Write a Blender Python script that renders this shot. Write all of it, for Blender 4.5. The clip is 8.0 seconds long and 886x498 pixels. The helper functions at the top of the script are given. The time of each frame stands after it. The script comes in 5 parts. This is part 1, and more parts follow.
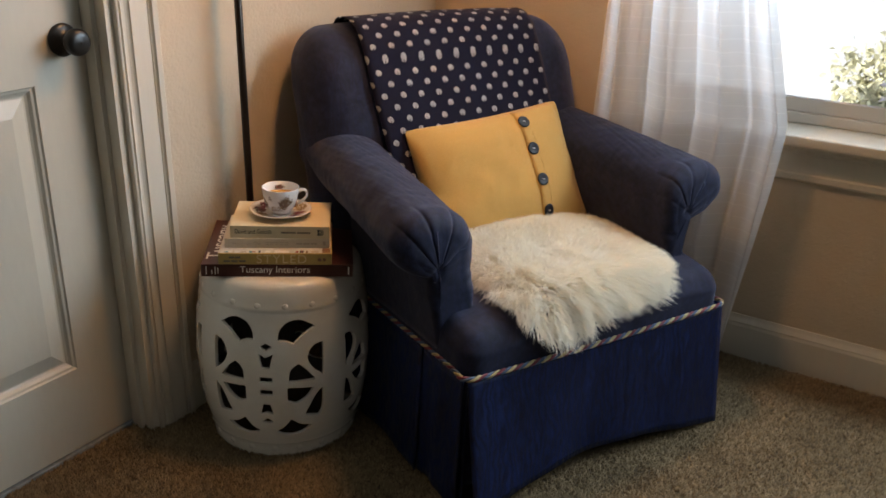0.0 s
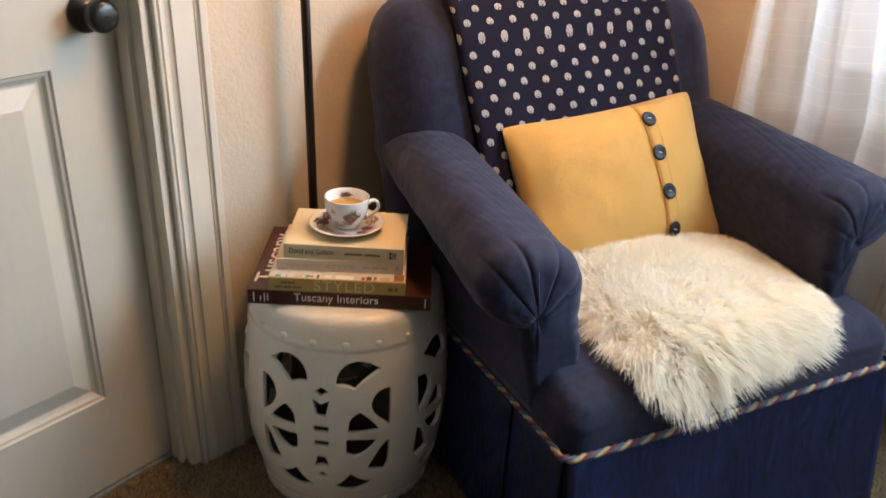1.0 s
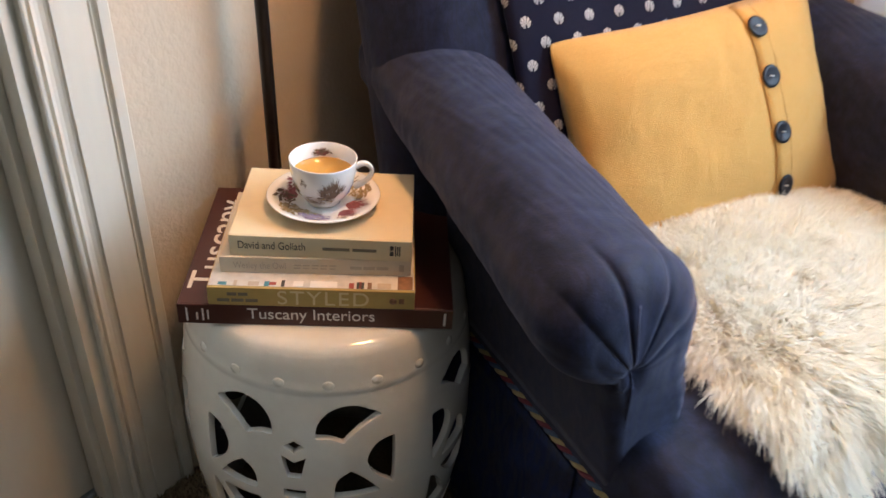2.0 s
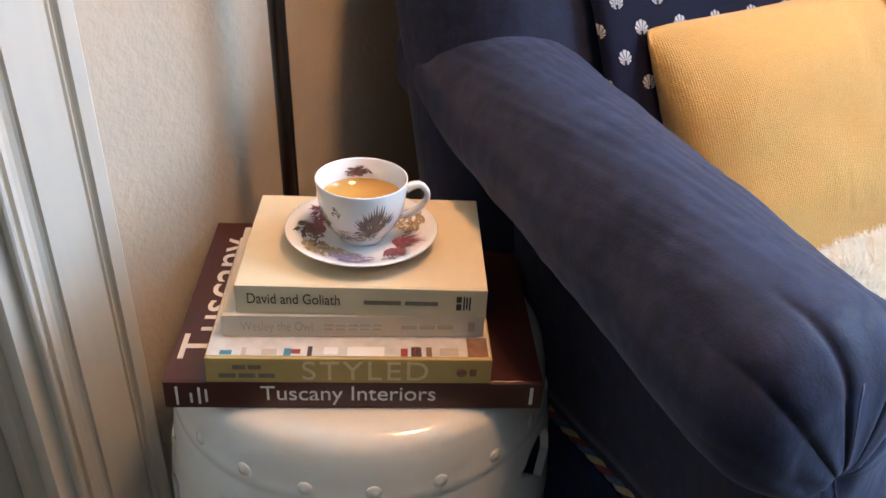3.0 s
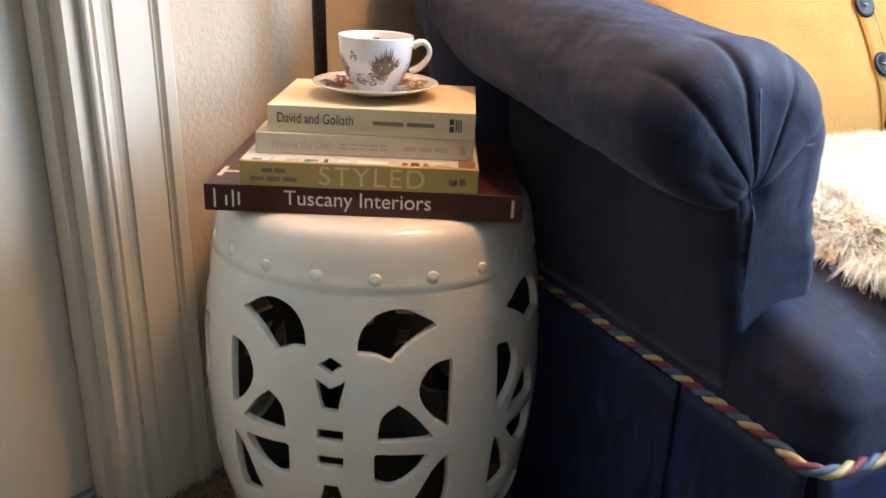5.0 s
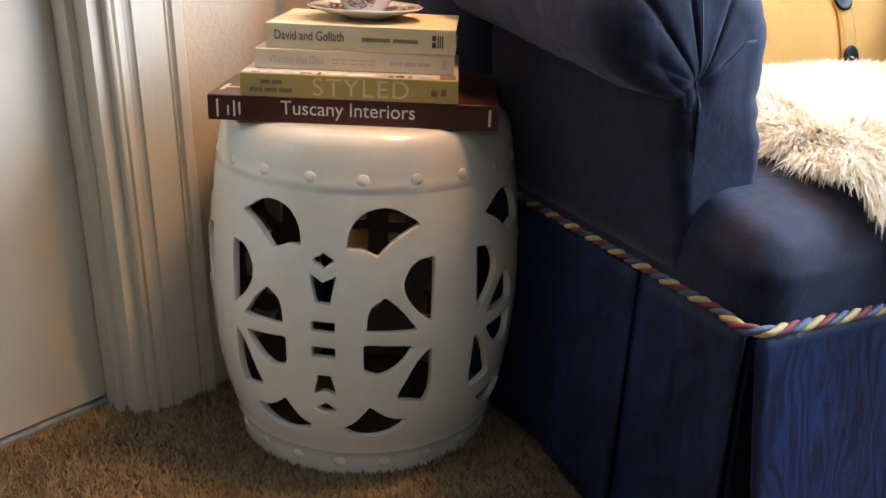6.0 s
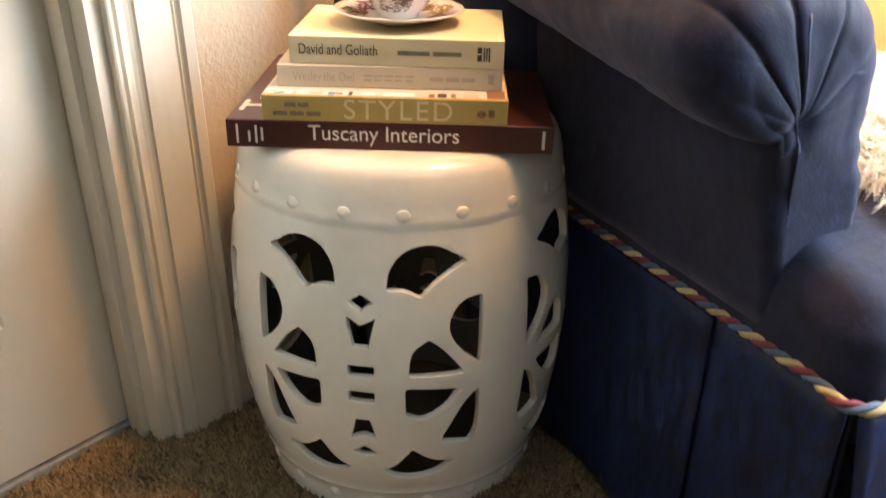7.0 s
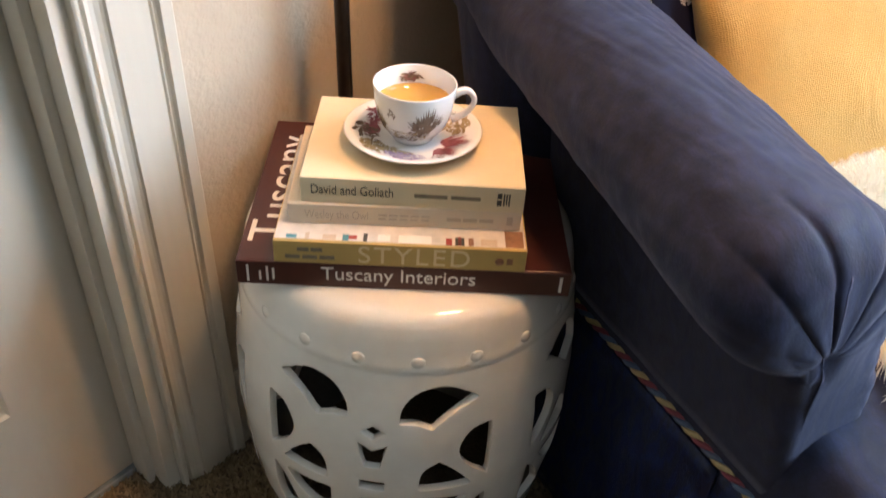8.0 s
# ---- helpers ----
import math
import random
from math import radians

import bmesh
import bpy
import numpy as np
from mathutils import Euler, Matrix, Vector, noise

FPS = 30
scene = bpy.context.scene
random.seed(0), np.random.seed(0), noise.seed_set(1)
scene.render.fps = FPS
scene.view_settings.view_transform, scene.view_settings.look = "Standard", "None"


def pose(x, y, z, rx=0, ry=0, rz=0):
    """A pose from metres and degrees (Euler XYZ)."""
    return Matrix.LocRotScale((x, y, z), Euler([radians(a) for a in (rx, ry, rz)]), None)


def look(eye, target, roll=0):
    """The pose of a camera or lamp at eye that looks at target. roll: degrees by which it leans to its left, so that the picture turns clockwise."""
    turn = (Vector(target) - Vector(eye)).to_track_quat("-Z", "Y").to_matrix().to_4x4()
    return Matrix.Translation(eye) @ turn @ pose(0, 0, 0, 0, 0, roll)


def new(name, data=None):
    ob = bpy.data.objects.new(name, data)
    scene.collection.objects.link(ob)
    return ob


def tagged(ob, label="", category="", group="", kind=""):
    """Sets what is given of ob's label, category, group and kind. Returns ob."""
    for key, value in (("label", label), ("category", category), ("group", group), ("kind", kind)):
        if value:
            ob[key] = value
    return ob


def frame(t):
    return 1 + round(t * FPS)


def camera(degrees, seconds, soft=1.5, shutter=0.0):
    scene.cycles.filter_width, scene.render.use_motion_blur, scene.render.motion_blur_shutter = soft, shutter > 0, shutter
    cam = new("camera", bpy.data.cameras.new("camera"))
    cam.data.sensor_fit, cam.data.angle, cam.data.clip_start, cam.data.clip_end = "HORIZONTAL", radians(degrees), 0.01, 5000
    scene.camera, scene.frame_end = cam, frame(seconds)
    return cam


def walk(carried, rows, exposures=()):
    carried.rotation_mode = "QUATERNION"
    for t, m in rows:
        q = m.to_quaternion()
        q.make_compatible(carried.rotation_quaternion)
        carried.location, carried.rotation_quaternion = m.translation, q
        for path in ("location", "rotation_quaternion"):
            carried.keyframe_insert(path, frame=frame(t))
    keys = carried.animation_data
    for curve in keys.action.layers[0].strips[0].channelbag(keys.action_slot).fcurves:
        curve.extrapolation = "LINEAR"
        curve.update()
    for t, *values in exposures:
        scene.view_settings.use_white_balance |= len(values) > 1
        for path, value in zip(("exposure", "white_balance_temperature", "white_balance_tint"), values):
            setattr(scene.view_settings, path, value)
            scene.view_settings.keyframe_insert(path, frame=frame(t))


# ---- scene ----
cam = camera(54.2, 8.0, shutter=0.4)
METRES, EYE, TILT, LEAN, TURN = 2.28, 1.238, 0.0, 0.0, 32.0
ROWS = [
    (0.0, 0.0, 0.0, 0.0, 0.61, -22.28, -1.49),
    (0.5, -0.0129, 0.0538, -0.004, 2.55, -24.05, -1.2),
    (1.0, -0.0143, 0.1772, -0.0061, 6.89, -25.58, -1.53),
    (2.5, -0.0994, 0.4842, -0.0882, 4.29, -36.14, -2.18),
    (3.0, -0.1104, 0.5128, -0.1192, 4.39, -31.27, -1.14),
    (3.5, -0.1117, 0.5017, -0.151, 4.87, -27.45, -1.45),
    (4.0, -0.1068, 0.4713, -0.1904, 6.42, -24.37, -0.57),
    (5.5, -0.0599, 0.3657, -0.2349, 7.9, -19.87, -0.99),
    (6.0, -0.0556, 0.3494, -0.2504, 8.14, -20.84, -0.72),
    (6.5, -0.0604, 0.3628, -0.2481, 8.5, -21.72, -0.63),
    (7.0, -0.0811, 0.407, -0.2176, 8.46, -26.01, 0.37),
    (7.5, -0.094, 0.4331, -0.1504, 8.99, -32.0, -0.87),
    (8.0, -0.1136, 0.478, -0.1026, 7.08, -37.35, -1.68),
]
EXPO = [(0.0, 0.56, 6540, 10), (0.5, 0.76, 6540, 10), (1.2, 1.26, 6240, 10), (2.5, 1.31, 5540, 10), (3.0, 1.36, 5340, 10), (3.5, 1.51, 5490, 10), (4.0, 1.71, 5840, 10), (5.5, 1.91, 5740, 10), (6.0, 1.91, 5890, 10), (6.5, 2.23, 6290, 10), (7.0, 2.36, 6490, 10), (7.5, 2.26, 6240, 10), (8.0, 1.69, 5890, 10)]
walk(cam, [(t, pose(0, 0, EYE, TILT, LEAN, TURN) @ pose(METRES * x, METRES * y, METRES * z, 90 + pitch, roll, yaw)) for t, x, y, z, yaw, pitch, roll in ROWS], EXPO)

# ---- world and light ----
WALL_X, WALL_Y, ROOM_X, ROOM_Y, CEIL = -1.54, 2.38, 3.6, -3.8, 2.6
WIN_X0, WIN_X1, WIN_Z0, WIN_Z1 = -0.86, 2.40, 0.69, 2.08

world = bpy.data.worlds.new("daylight")
scene.world = world
world.use_nodes = True
wn = world.node_tree.nodes
sky = wn.new("ShaderNodeTexSky")
sky.sky_type = "NISHITA"
sky.sun_disc = False
sky.sun_elevation, sky.sun_rotation = radians(42), radians(200)
wn["Background"].inputs["Strength"].default_value = 0.15
world.node_tree.links.new(sky.outputs["Color"], wn["Background"].inputs["Color"])

sun = new("sun", bpy.data.lights.new("sun", "SUN"))
sun.data.energy, sun.data.angle, sun.data.color = 5.0, radians(0.5), (1.0, 0.95, 0.86)
sun.matrix_world = look((-3, -8, 8), (0, 4, 0))

# the sky's light in the upper part of the window's opening
pane_light = new("window_daylight", bpy.data.lights.new("window_daylight", "AREA"))
pane_light.data.shape, pane_light.data.size, pane_light.data.size_y = "RECTANGLE", 3.0, 0.8
pane_light.data.energy, pane_light.data.color = 66.0, (0.70, 0.85, 1.0)
pane_light.matrix_world = look((0.72, WALL_Y + 0.05, 1.58), (0.72, 0.0, 1.50))

# the bulb of the arching floor lamp
bulb_light = new("lamp_bulb_light", bpy.data.lights.new("lamp_bulb_light", "POINT"))
bulb_light.data.energy, bulb_light.data.color, bulb_light.data.shadow_soft_size = 12.5, (1.0, 0.52, 0.22), 0.09
bulb_light.location = (-0.95, 1.55, 1.765)


# ---- materials ----
def mat(name, colour, rough=0.6, metal=0.0, spread=0.12, scale=6.0, fine=80.0, bump=0.0, bump_scale=120.0, sheen=0.0, coat=0.0, spec=0.5, second=None, stretch=(1, 1, 1)):
    """A surface with broad and fine variation of its colour, and a fine relief."""
    m = bpy.data.materials.new(name)
    m.use_nodes = True
    t = m.node_tree
    n, link = t.nodes, t.links.new
    b = n["Principled BSDF"]
    co = n.new("ShaderNodeTexCoord")
    mp = n.new("ShaderNodeMapping")
    mp.inputs["Scale"].default_value = stretch
    link(co.outputs["Object"], mp.inputs["Vector"])
    big, small = n.new("ShaderNodeTexNoise"), n.new("ShaderNodeTexNoise")
    for k, s in ((big, scale), (small, fine)):
        link(mp.outputs["Vector"], k.inputs["Vector"])
        k.inputs["Scale"].default_value, k.inputs["Detail"].default_value = s, 4.0
    add = n.new("ShaderNodeMath")
    add.operation = "ADD"
    link(big.outputs["Fac"], add.inputs[0])
    link(small.outputs["Fac"], add.inputs[1])
    ramp = n.new("ShaderNodeMapRange")
    ramp.inputs["From Min"].default_value, ramp.inputs["From Max"].default_value = 0.65, 1.35
    link(add.outputs[0], ramp.inputs["Value"])
    mix = n.new("ShaderNodeMix")
    mix.data_type = "RGBA"
    lo = [c * (1 - spread) for c in colour]
    hi = second or [min(1, c * (1 + spread)) for c in colour]
    mix.inputs["A"].default_value, mix.inputs["B"].default_value = (*lo, 1), (*hi, 1)
    link(ramp.outputs["Result"], mix.inputs["Factor"])
    link(mix.outputs["Result"], b.inputs["Base Color"])
    rr = n.new("ShaderNodeMapRange")
    rr.inputs["To Min"].default_value, rr.inputs["To Max"].default_value = max(0.02, rough - 0.06), min(1, rough + 0.06)
    link(big.outputs["Fac"], rr.inputs["Value"])
    link(rr.outputs["Result"], b.inputs["Roughness"])
    b.inputs["Metallic"].default_value = metal
    b.inputs["Specular IOR Level"].default_value = spec
    b.inputs["Coat Weight"].default_value = coat
    b.inputs["Coat Roughness"].default_value = 0.08
    if sheen:
        b.inputs["Sheen Weight"].default_value, b.inputs["Sheen Roughness"].default_value = sheen, 0.4
        b.inputs["Sheen Tint"].default_value = (1.0, 0.86, 0.82, 1.0)
    if bump:
        k, bp = n.new("ShaderNodeTexNoise"), n.new("ShaderNodeBump")
        k.inputs["Scale"].default_value, k.inputs["Detail"].default_value = bump_scale, 3.0
        link(mp.outputs["Vector"], k.inputs["Vector"])
        link(k.outputs["Fac"], bp.inputs["Height"])
        bp.inputs["Strength"].default_value, bp.inputs["Distance"].default_value = min(1, bump), 0.004
        link(bp.outputs["Normal"], b.inputs["Normal"])
    return m


WALL = mat("wall_paint", (0.56, 0.462, 0.340), 0.75, spread=0.04, scale=1.5, fine=20, bump=0.42, bump_scale=125, spec=0.3)
CEILING = mat("ceiling_paint", (0.44, 0.40, 0.35), 0.9, spread=0.04, bump=0.5, bump_scale=90)
TRIM = mat("trim_paint", (0.63, 0.575, 0.475), 0.38, spread=0.03, scale=4, bump=0.08, bump_scale=40, stretch=(1, 1, 0.12))
DOOR = mat("door_paint", (0.56, 0.51, 0.415), 0.42, spread=0.03, scale=3, bump=0.05, bump_scale=70, stretch=(1, 1, 0.3))
# for the walls out of view: kept dark to hold down the room's fill light
FAR_WALL = mat("low_bounce_taupe", (0.16, 0.132, 0.10), 0.8, spread=0.05, scale=1.5, fine=20, bump=0.5, bump_scale=190)
CARPET = mat("carpet_pile", (0.112, 0.083, 0.052), 0.95, spread=0.4, scale=9, fine=260, bump=1.0, bump_scale=240, sheen=0.0, spec=0.1)


def tuft_material():
    """Twisted carpet yarn; each tuft has its own shade."""
    m = mat("carpet_yarn", (0.208, 0.152, 0.086), 0.95, spread=0.3, scale=5, fine=60, spec=0.1)
    t = m.node_tree
    n, link = t.nodes, t.links.new
    b = n["Principled BSDF"]
    geo, mr, mx = n.new("ShaderNodeNewGeometry"), n.new("ShaderNodeMapRange"), n.new("ShaderNodeMix")
    mx.data_type, mx.blend_type = "RGBA", "MULTIPLY"
    mx.inputs["Factor"].default_value = 1.0
    link(geo.outputs["Random Per Island"], mr.inputs["Value"])
    mr.inputs["To Min"].default_value, mr.inputs["To Max"].default_value = 0.72, 1.34
    link(b.inputs["Base Color"].links[0].from_socket, mx.inputs["A"])
    link(mr.outputs["Result"], mx.inputs["B"])
    link(mx.outputs["Result"], b.inputs["Base Color"])
    return m


YARN = tuft_material()
CERAMIC = mat("white_glaze", (0.84, 0.82, 0.755), 0.09, spread=0.035, scale=7, fine=60, bump=0.03, bump_scale=30, coat=0.6)
IRON = mat("black_metal", (0.012, 0.011, 0.010), 0.32, spread=0.3, spec=0.5)
BRONZE = mat("lamp_pole_metal", (0.03, 0.02, 0.014), 0.3, metal=0.6, spread=0.3)
NAVY = mat("navy_upholstery", (0.0046, 0.0068, 0.0220), 0.72, spread=0.4, scale=15, fine=60, bump=0.09, bump_scale=420, sheen=0.20, spec=0.18, second=(0.0130, 0.0158, 0.0400), stretch=(1, 1, 1))
NAVY.node_tree.nodes["Principled BSDF"].inputs["Sheen Roughness"].default_value = 0.52
NAVY.node_tree.nodes["Principled BSDF"].inputs["Sheen Tint"].default_value = (0.74, 0.76, 1.0, 1.0)
for k in NAVY.node_tree.nodes:
    if k.type == "TEX_NOISE" and k.inputs["Scale"].default_value < 30:
        k.inputs["Distortion"].default_value = 2.6
YELLOW = mat("mustard_cotton", (0.59, 0.355, 0.105), 0.85, spread=0.07, scale=8, fine=300, bump=0.35, bump_scale=600, sheen=0.25, spec=0.2)
BUTTON = mat("dark_button", (0.012, 0.012, 0.016), 0.36, spread=0.4, scale=60, spec=0.25)
WOOL = mat("cream_wool", (0.985, 0.925, 0.79), 0.8, spread=0.03, scale=9, fine=40, second=(0.98, 0.95, 0.87), spec=0.25, sheen=0.3)


def lets_light_through(m, share):
    """Fine fibres: part of the light passes through them."""
    t = m.node_tree
    n, link = t.nodes, t.links.new
    b = n["Principled BSDF"]
    tr, mx = n.new("ShaderNodeBsdfTranslucent"), n.new("ShaderNodeMixShader")
    mx.inputs[0].default_value = share
    link(b.inputs["Base Color"].links[0].from_socket, tr.inputs["Color"])
    link(b.outputs[0], mx.inputs[1])
    link(tr.outputs[0], mx.inputs[2])
    link(mx.outputs[0], n["Material Output"].inputs["Surface"])
    return m


lets_light_through(WOOL, 0.50)
HIDE = mat("wool_backing", (0.95, 0.88, 0.74), 0.9, spread=0.1)
CREAM_BOOK = mat("cream_jacket", (0.70, 0.58, 0.37), 0.55, spread=0.03, scale=5, bump=0.05)
# inside of the stool: the shade behind its holes, put into the colour
INNER_SHADE = mat("shaded_inside", (0.17, 0.155, 0.135), 0.9, spread=0.15)
PALE_BOOK = mat("pale_jacket", (0.66, 0.56, 0.42), 0.5, spread=0.03, scale=5)
GOLD_BOOK = mat("mustard_jacket", (0.50, 0.35, 0.11), 0.45, spread=0.05, scale=20)
MAROON_BOOK = mat("maroon_jacket", (0.062, 0.016, 0.012), 0.32, spread=0.12, scale=12)
PAGES = mat("book_pages", (0.72, 0.64, 0.50), 0.9, spread=0.10, scale=30, fine=900, stretch=(0.05, 0.05, 6))
WHITE_INK = mat("white_ink", (0.80, 0.77, 0.72), 0.6, spread=0.02)
BLACK_INK = mat("dark_ink", (0.05, 0.045, 0.04), 0.6, spread=0.1)
GREY_INK = mat("pale_ink", (0.50, 0.41, 0.31), 0.6, spread=0.1)
BAR_INK = mat("worn_ink", (0.20, 0.165, 0.11), 0.6, spread=0.2, scale=200)
PALE_GOLD_INK = mat("pale_gold_ink", (0.74, 0.62, 0.36), 0.45, spread=0.05)
RED_INK = mat("red_print", (0.32, 0.045, 0.03), 0.5, spread=0.2, scale=90)
TEAL_INK = mat("teal_print", (0.06, 0.22, 0.26), 0.5, spread=0.2, scale=90)
BROWN_INK = mat("brown_print", (0.24, 0.12, 0.06), 0.5, spread=0.3, scale=120)
PHOTO = mat("photo_print", (0.62, 0.58, 0.52), 0.4, spread=0.15, scale=60)
PORCELAIN = mat("porcelain", (0.84, 0.81, 0.77), 0.10, spread=0.015, coat=0.5)
SEPIA = mat("sepia_transfer", (0.17, 0.12, 0.085), 0.2, spread=0.5, scale=160, fine=500)
PLUM = mat("plum_transfer", (0.26, 0.09, 0.10), 0.2, spread=0.5, scale=160, fine=500)
LILAC = mat("lilac_transfer", (0.33, 0.27, 0.40), 0.2, spread=0.4, scale=160, fine=500)
OLIVE = mat("olive_transfer", (0.36, 0.27, 0.15), 0.2, spread=0.4, scale=160, fine=500)
CORD_RED = mat("red_cord", (0.17, 0.028, 0.045), 0.55, spread=0.2, scale=200, bump=0.3, bump_scale=900)
CORD_GOLD = mat("gold_cord", (0.46, 0.37, 0.18), 0.45, spread=0.2, scale=200, bump=0.3, bump_scale=900)
CORD_BLUE = mat("blue_cord", (0.07, 0.11, 0.19), 0.55, spread=0.2, scale=200, bump=0.3, bump_scale=900)
VINYL = mat("window_vinyl", (0.62, 0.60, 0.55), 0.4, spread=0.03)
SHADE = mat("lamp_shade_linen", (0.75, 0.62, 0.42), 0.9, spread=0.06, fine=300)
PLASTIC_GREY = mat("grey_threshold", (0.22, 0.24, 0.24), 0.6, spread=0.2, scale=40)
LEAF_A = mat("spring_leaf", (0.66, 0.64, 0.44), 0.6, spread=0.4, scale=30)
LEAF_B = mat("blossom_leaf", (0.80, 0.66, 0.66), 0.6, spread=0.4, scale=30)
BARK = mat("bark", (0.12, 0.09, 0.07), 0.9, spread=0.3, scale=20, bump=0.6, bump_scale=60)
CONCRETE = mat("pale_concrete", (0.82, 0.80, 0.76), 0.9, spread=0.1, scale=3, bump=0.3)
LAWN = mat("dry_lawn", (0.20, 0.20, 0.09), 0.95, spread=0.4, scale=3)


def tea_material():
    m = mat("tea", (0.52, 0.28, 0.06), 0.05, spread=0.06, scale=20)
    return m


TEA = tea_material()


def glass_material():
    m = bpy.data.materials.new("window_glass")
    m.use_nodes = True
    b = m.node_tree.nodes["Principled BSDF"]
    b.inputs["Transmission Weight"].default_value, b.inputs["Roughness"].default_value, b.inputs["IOR"].default_value = 1.0, 0.0, 1.45
    return m


GLASS = glass_material()


def sheer_material():
    """White voile: part open weave, part cloth that lets light through, with thin woven bars across."""
    m = bpy.data.materials.new("sheer_voile")
    m.use_nodes = True
    t = m.node_tree
    n, link = t.nodes, t.links.new
    out = n["Material Output"]
    n.remove(n["Principled BSDF"])
    diff, trl, tr = n.new("ShaderNodeBsdfDiffuse"), n.new("ShaderNodeBsdfTranslucent"), n.new("ShaderNodeBsdfTransparent")
    a, b = n.new("ShaderNodeMixShader"), n.new("ShaderNodeMixShader")
    diff.inputs["Color"].default_value = (0.95, 0.94, 0.93, 1)
    trl.inputs["Color"].default_value = (0.95, 0.94, 0.95, 1)
    a.inputs[0].default_value = 0.62
    link(diff.outputs[0], a.inputs[1])
    link(trl.outputs[0], a.inputs[2])
    uv = n.new("ShaderNodeTexCoord")
    sep = n.new("ShaderNodeSeparateXYZ")
    link(uv.outputs["UV"], sep.inputs[0])
    wob = n.new("ShaderNodeTexNoise")
    wob.inputs["Scale"].default_value = 9.0
    link(uv.outputs["UV"], wob.inputs["Vector"])
    row = n.new("ShaderNodeMath")
    row.operation = "MULTIPLY_ADD"
    link(wob.outputs["Fac"], row.inputs[0])
    row.inputs[1].default_value = 0.012
    link(sep.outputs["Y"], row.inputs[2])
    fr = n.new("ShaderNodeMath")
    fr.operation = "PINGPONG"
    fr.inputs[1].default_value = 0.0165
    link(row.outputs[0], fr.inputs[0])
    bar = n.new("ShaderNodeMath")
    bar.operation = "LESS_THAN"
    bar.inputs[1].default_value = 0.0011
    link(fr.outputs[0], bar.inputs[0])
    dense = n.new("ShaderNodeMapRange")
    dense.inputs["To Min"].default_value, dense.inputs["To Max"].default_value = 0.84, 0.92
    link(bar.outputs[0], dense.inputs["Value"])
    link(dense.outputs["Result"], b.inputs[0])
    link(tr.outputs[0], b.inputs[1])
    link(a.outputs[0], b.inputs[2])
    link(b.outputs[0], out.inputs["Surface"])
    return m


SHEER = sheer_material()


def shell_print_material():
    """Navy cloth printed with staggered rows of small white scallop shells."""
    m = mat("shell_print_cotton", (0.0034, 0.0030, 0.0150), 0.8, spread=0.15, scale=30, bump=0.25, bump_scale=700, sheen=0.06, spec=0.2)
    t = m.node_tree
    n, link = t.nodes, t.links.new
    b = n["Principled BSDF"]

    def calc(op, a, c=None, d=None):
        k = n.new("ShaderNodeMath")
        k.operation = op
        for i, v in enumerate((a, c, d)):
            if v is None:
                continue
            if isinstance(v, (int, float)):
                k.inputs[i].default_value = v
            else:
                link(v, k.inputs[i])
        return k.outputs[0]

    uv = n.new("ShaderNodeTexCoord")
    sep = n.new("ShaderNodeSeparateXYZ")
    link(uv.outputs["UV"], sep.inputs[0])
    u, v = sep.outputs["X"], sep.outputs["Y"]
    px, py = 0.052, 0.0285
    row = calc("FLOOR", calc("DIVIDE", v, py))
    odd = calc("MULTIPLY", calc("MODULO", calc("ADD", row, 100.0), 2.0), 0.5)
    cu = calc("SUBTRACT", calc("FRACT", calc("ADD", calc("DIVIDE", u, px), odd)), 0.5)
    cv = calc("SUBTRACT", calc("FRACT", calc("DIVIDE", v, py)), 0.5)
    x, y = calc("MULTIPLY", cu, px), calc("MULTIPLY", cv, py)
    yy = calc("ADD", y, 0.0050)
    ang = calc("ARCTAN2", x, yy)
    rad = calc("SQRT", calc("ADD", calc("MULTIPLY", x, x), calc("MULTIPLY", yy, yy)))
    # a round shell; ribs spread from the hinge at its foot
    ry = calc("SUBTRACT", yy, 0.0048)
    disc = calc("SQRT", calc("ADD", calc("MULTIPLY", x, x), calc("MULTIPLY", ry, ry)))
    edge = calc("MULTIPLY_ADD", calc("COSINE", calc("MULTIPLY", ang, 13.0)), 0.0004, 0.0077)
    inside = calc("LESS_THAN", disc, edge)
    fan = calc("LESS_THAN", calc("ABSOLUTE", ang), 2.55)
    rib = calc("GREATER_THAN", calc("COSINE", calc("MULTIPLY", ang, 13.0)), calc("MULTIPLY_ADD", rad, -90.0, 0.55))
    core = calc("GREATER_THAN", rad, 0.0016)
    mask = calc("MULTIPLY", calc("MULTIPLY", inside, fan), calc("MULTIPLY", core, calc("MULTIPLY_ADD", rib, 0.65, 0.35)))
    mix = n.new("ShaderNodeMix")
    mix.data_type = "RGBA"
    old = b.inputs["Base Color"].links[0].from_socket
    link(mask, mix.inputs["Factor"])
    link(old, mix.inputs["A"])
    mix.inputs["B"].default_value = (0.50, 0.48, 0.46, 1)
    link(mix.outputs["Result"], b.inputs["Base Color"])
    return m


SHELLS = shell_print_material()


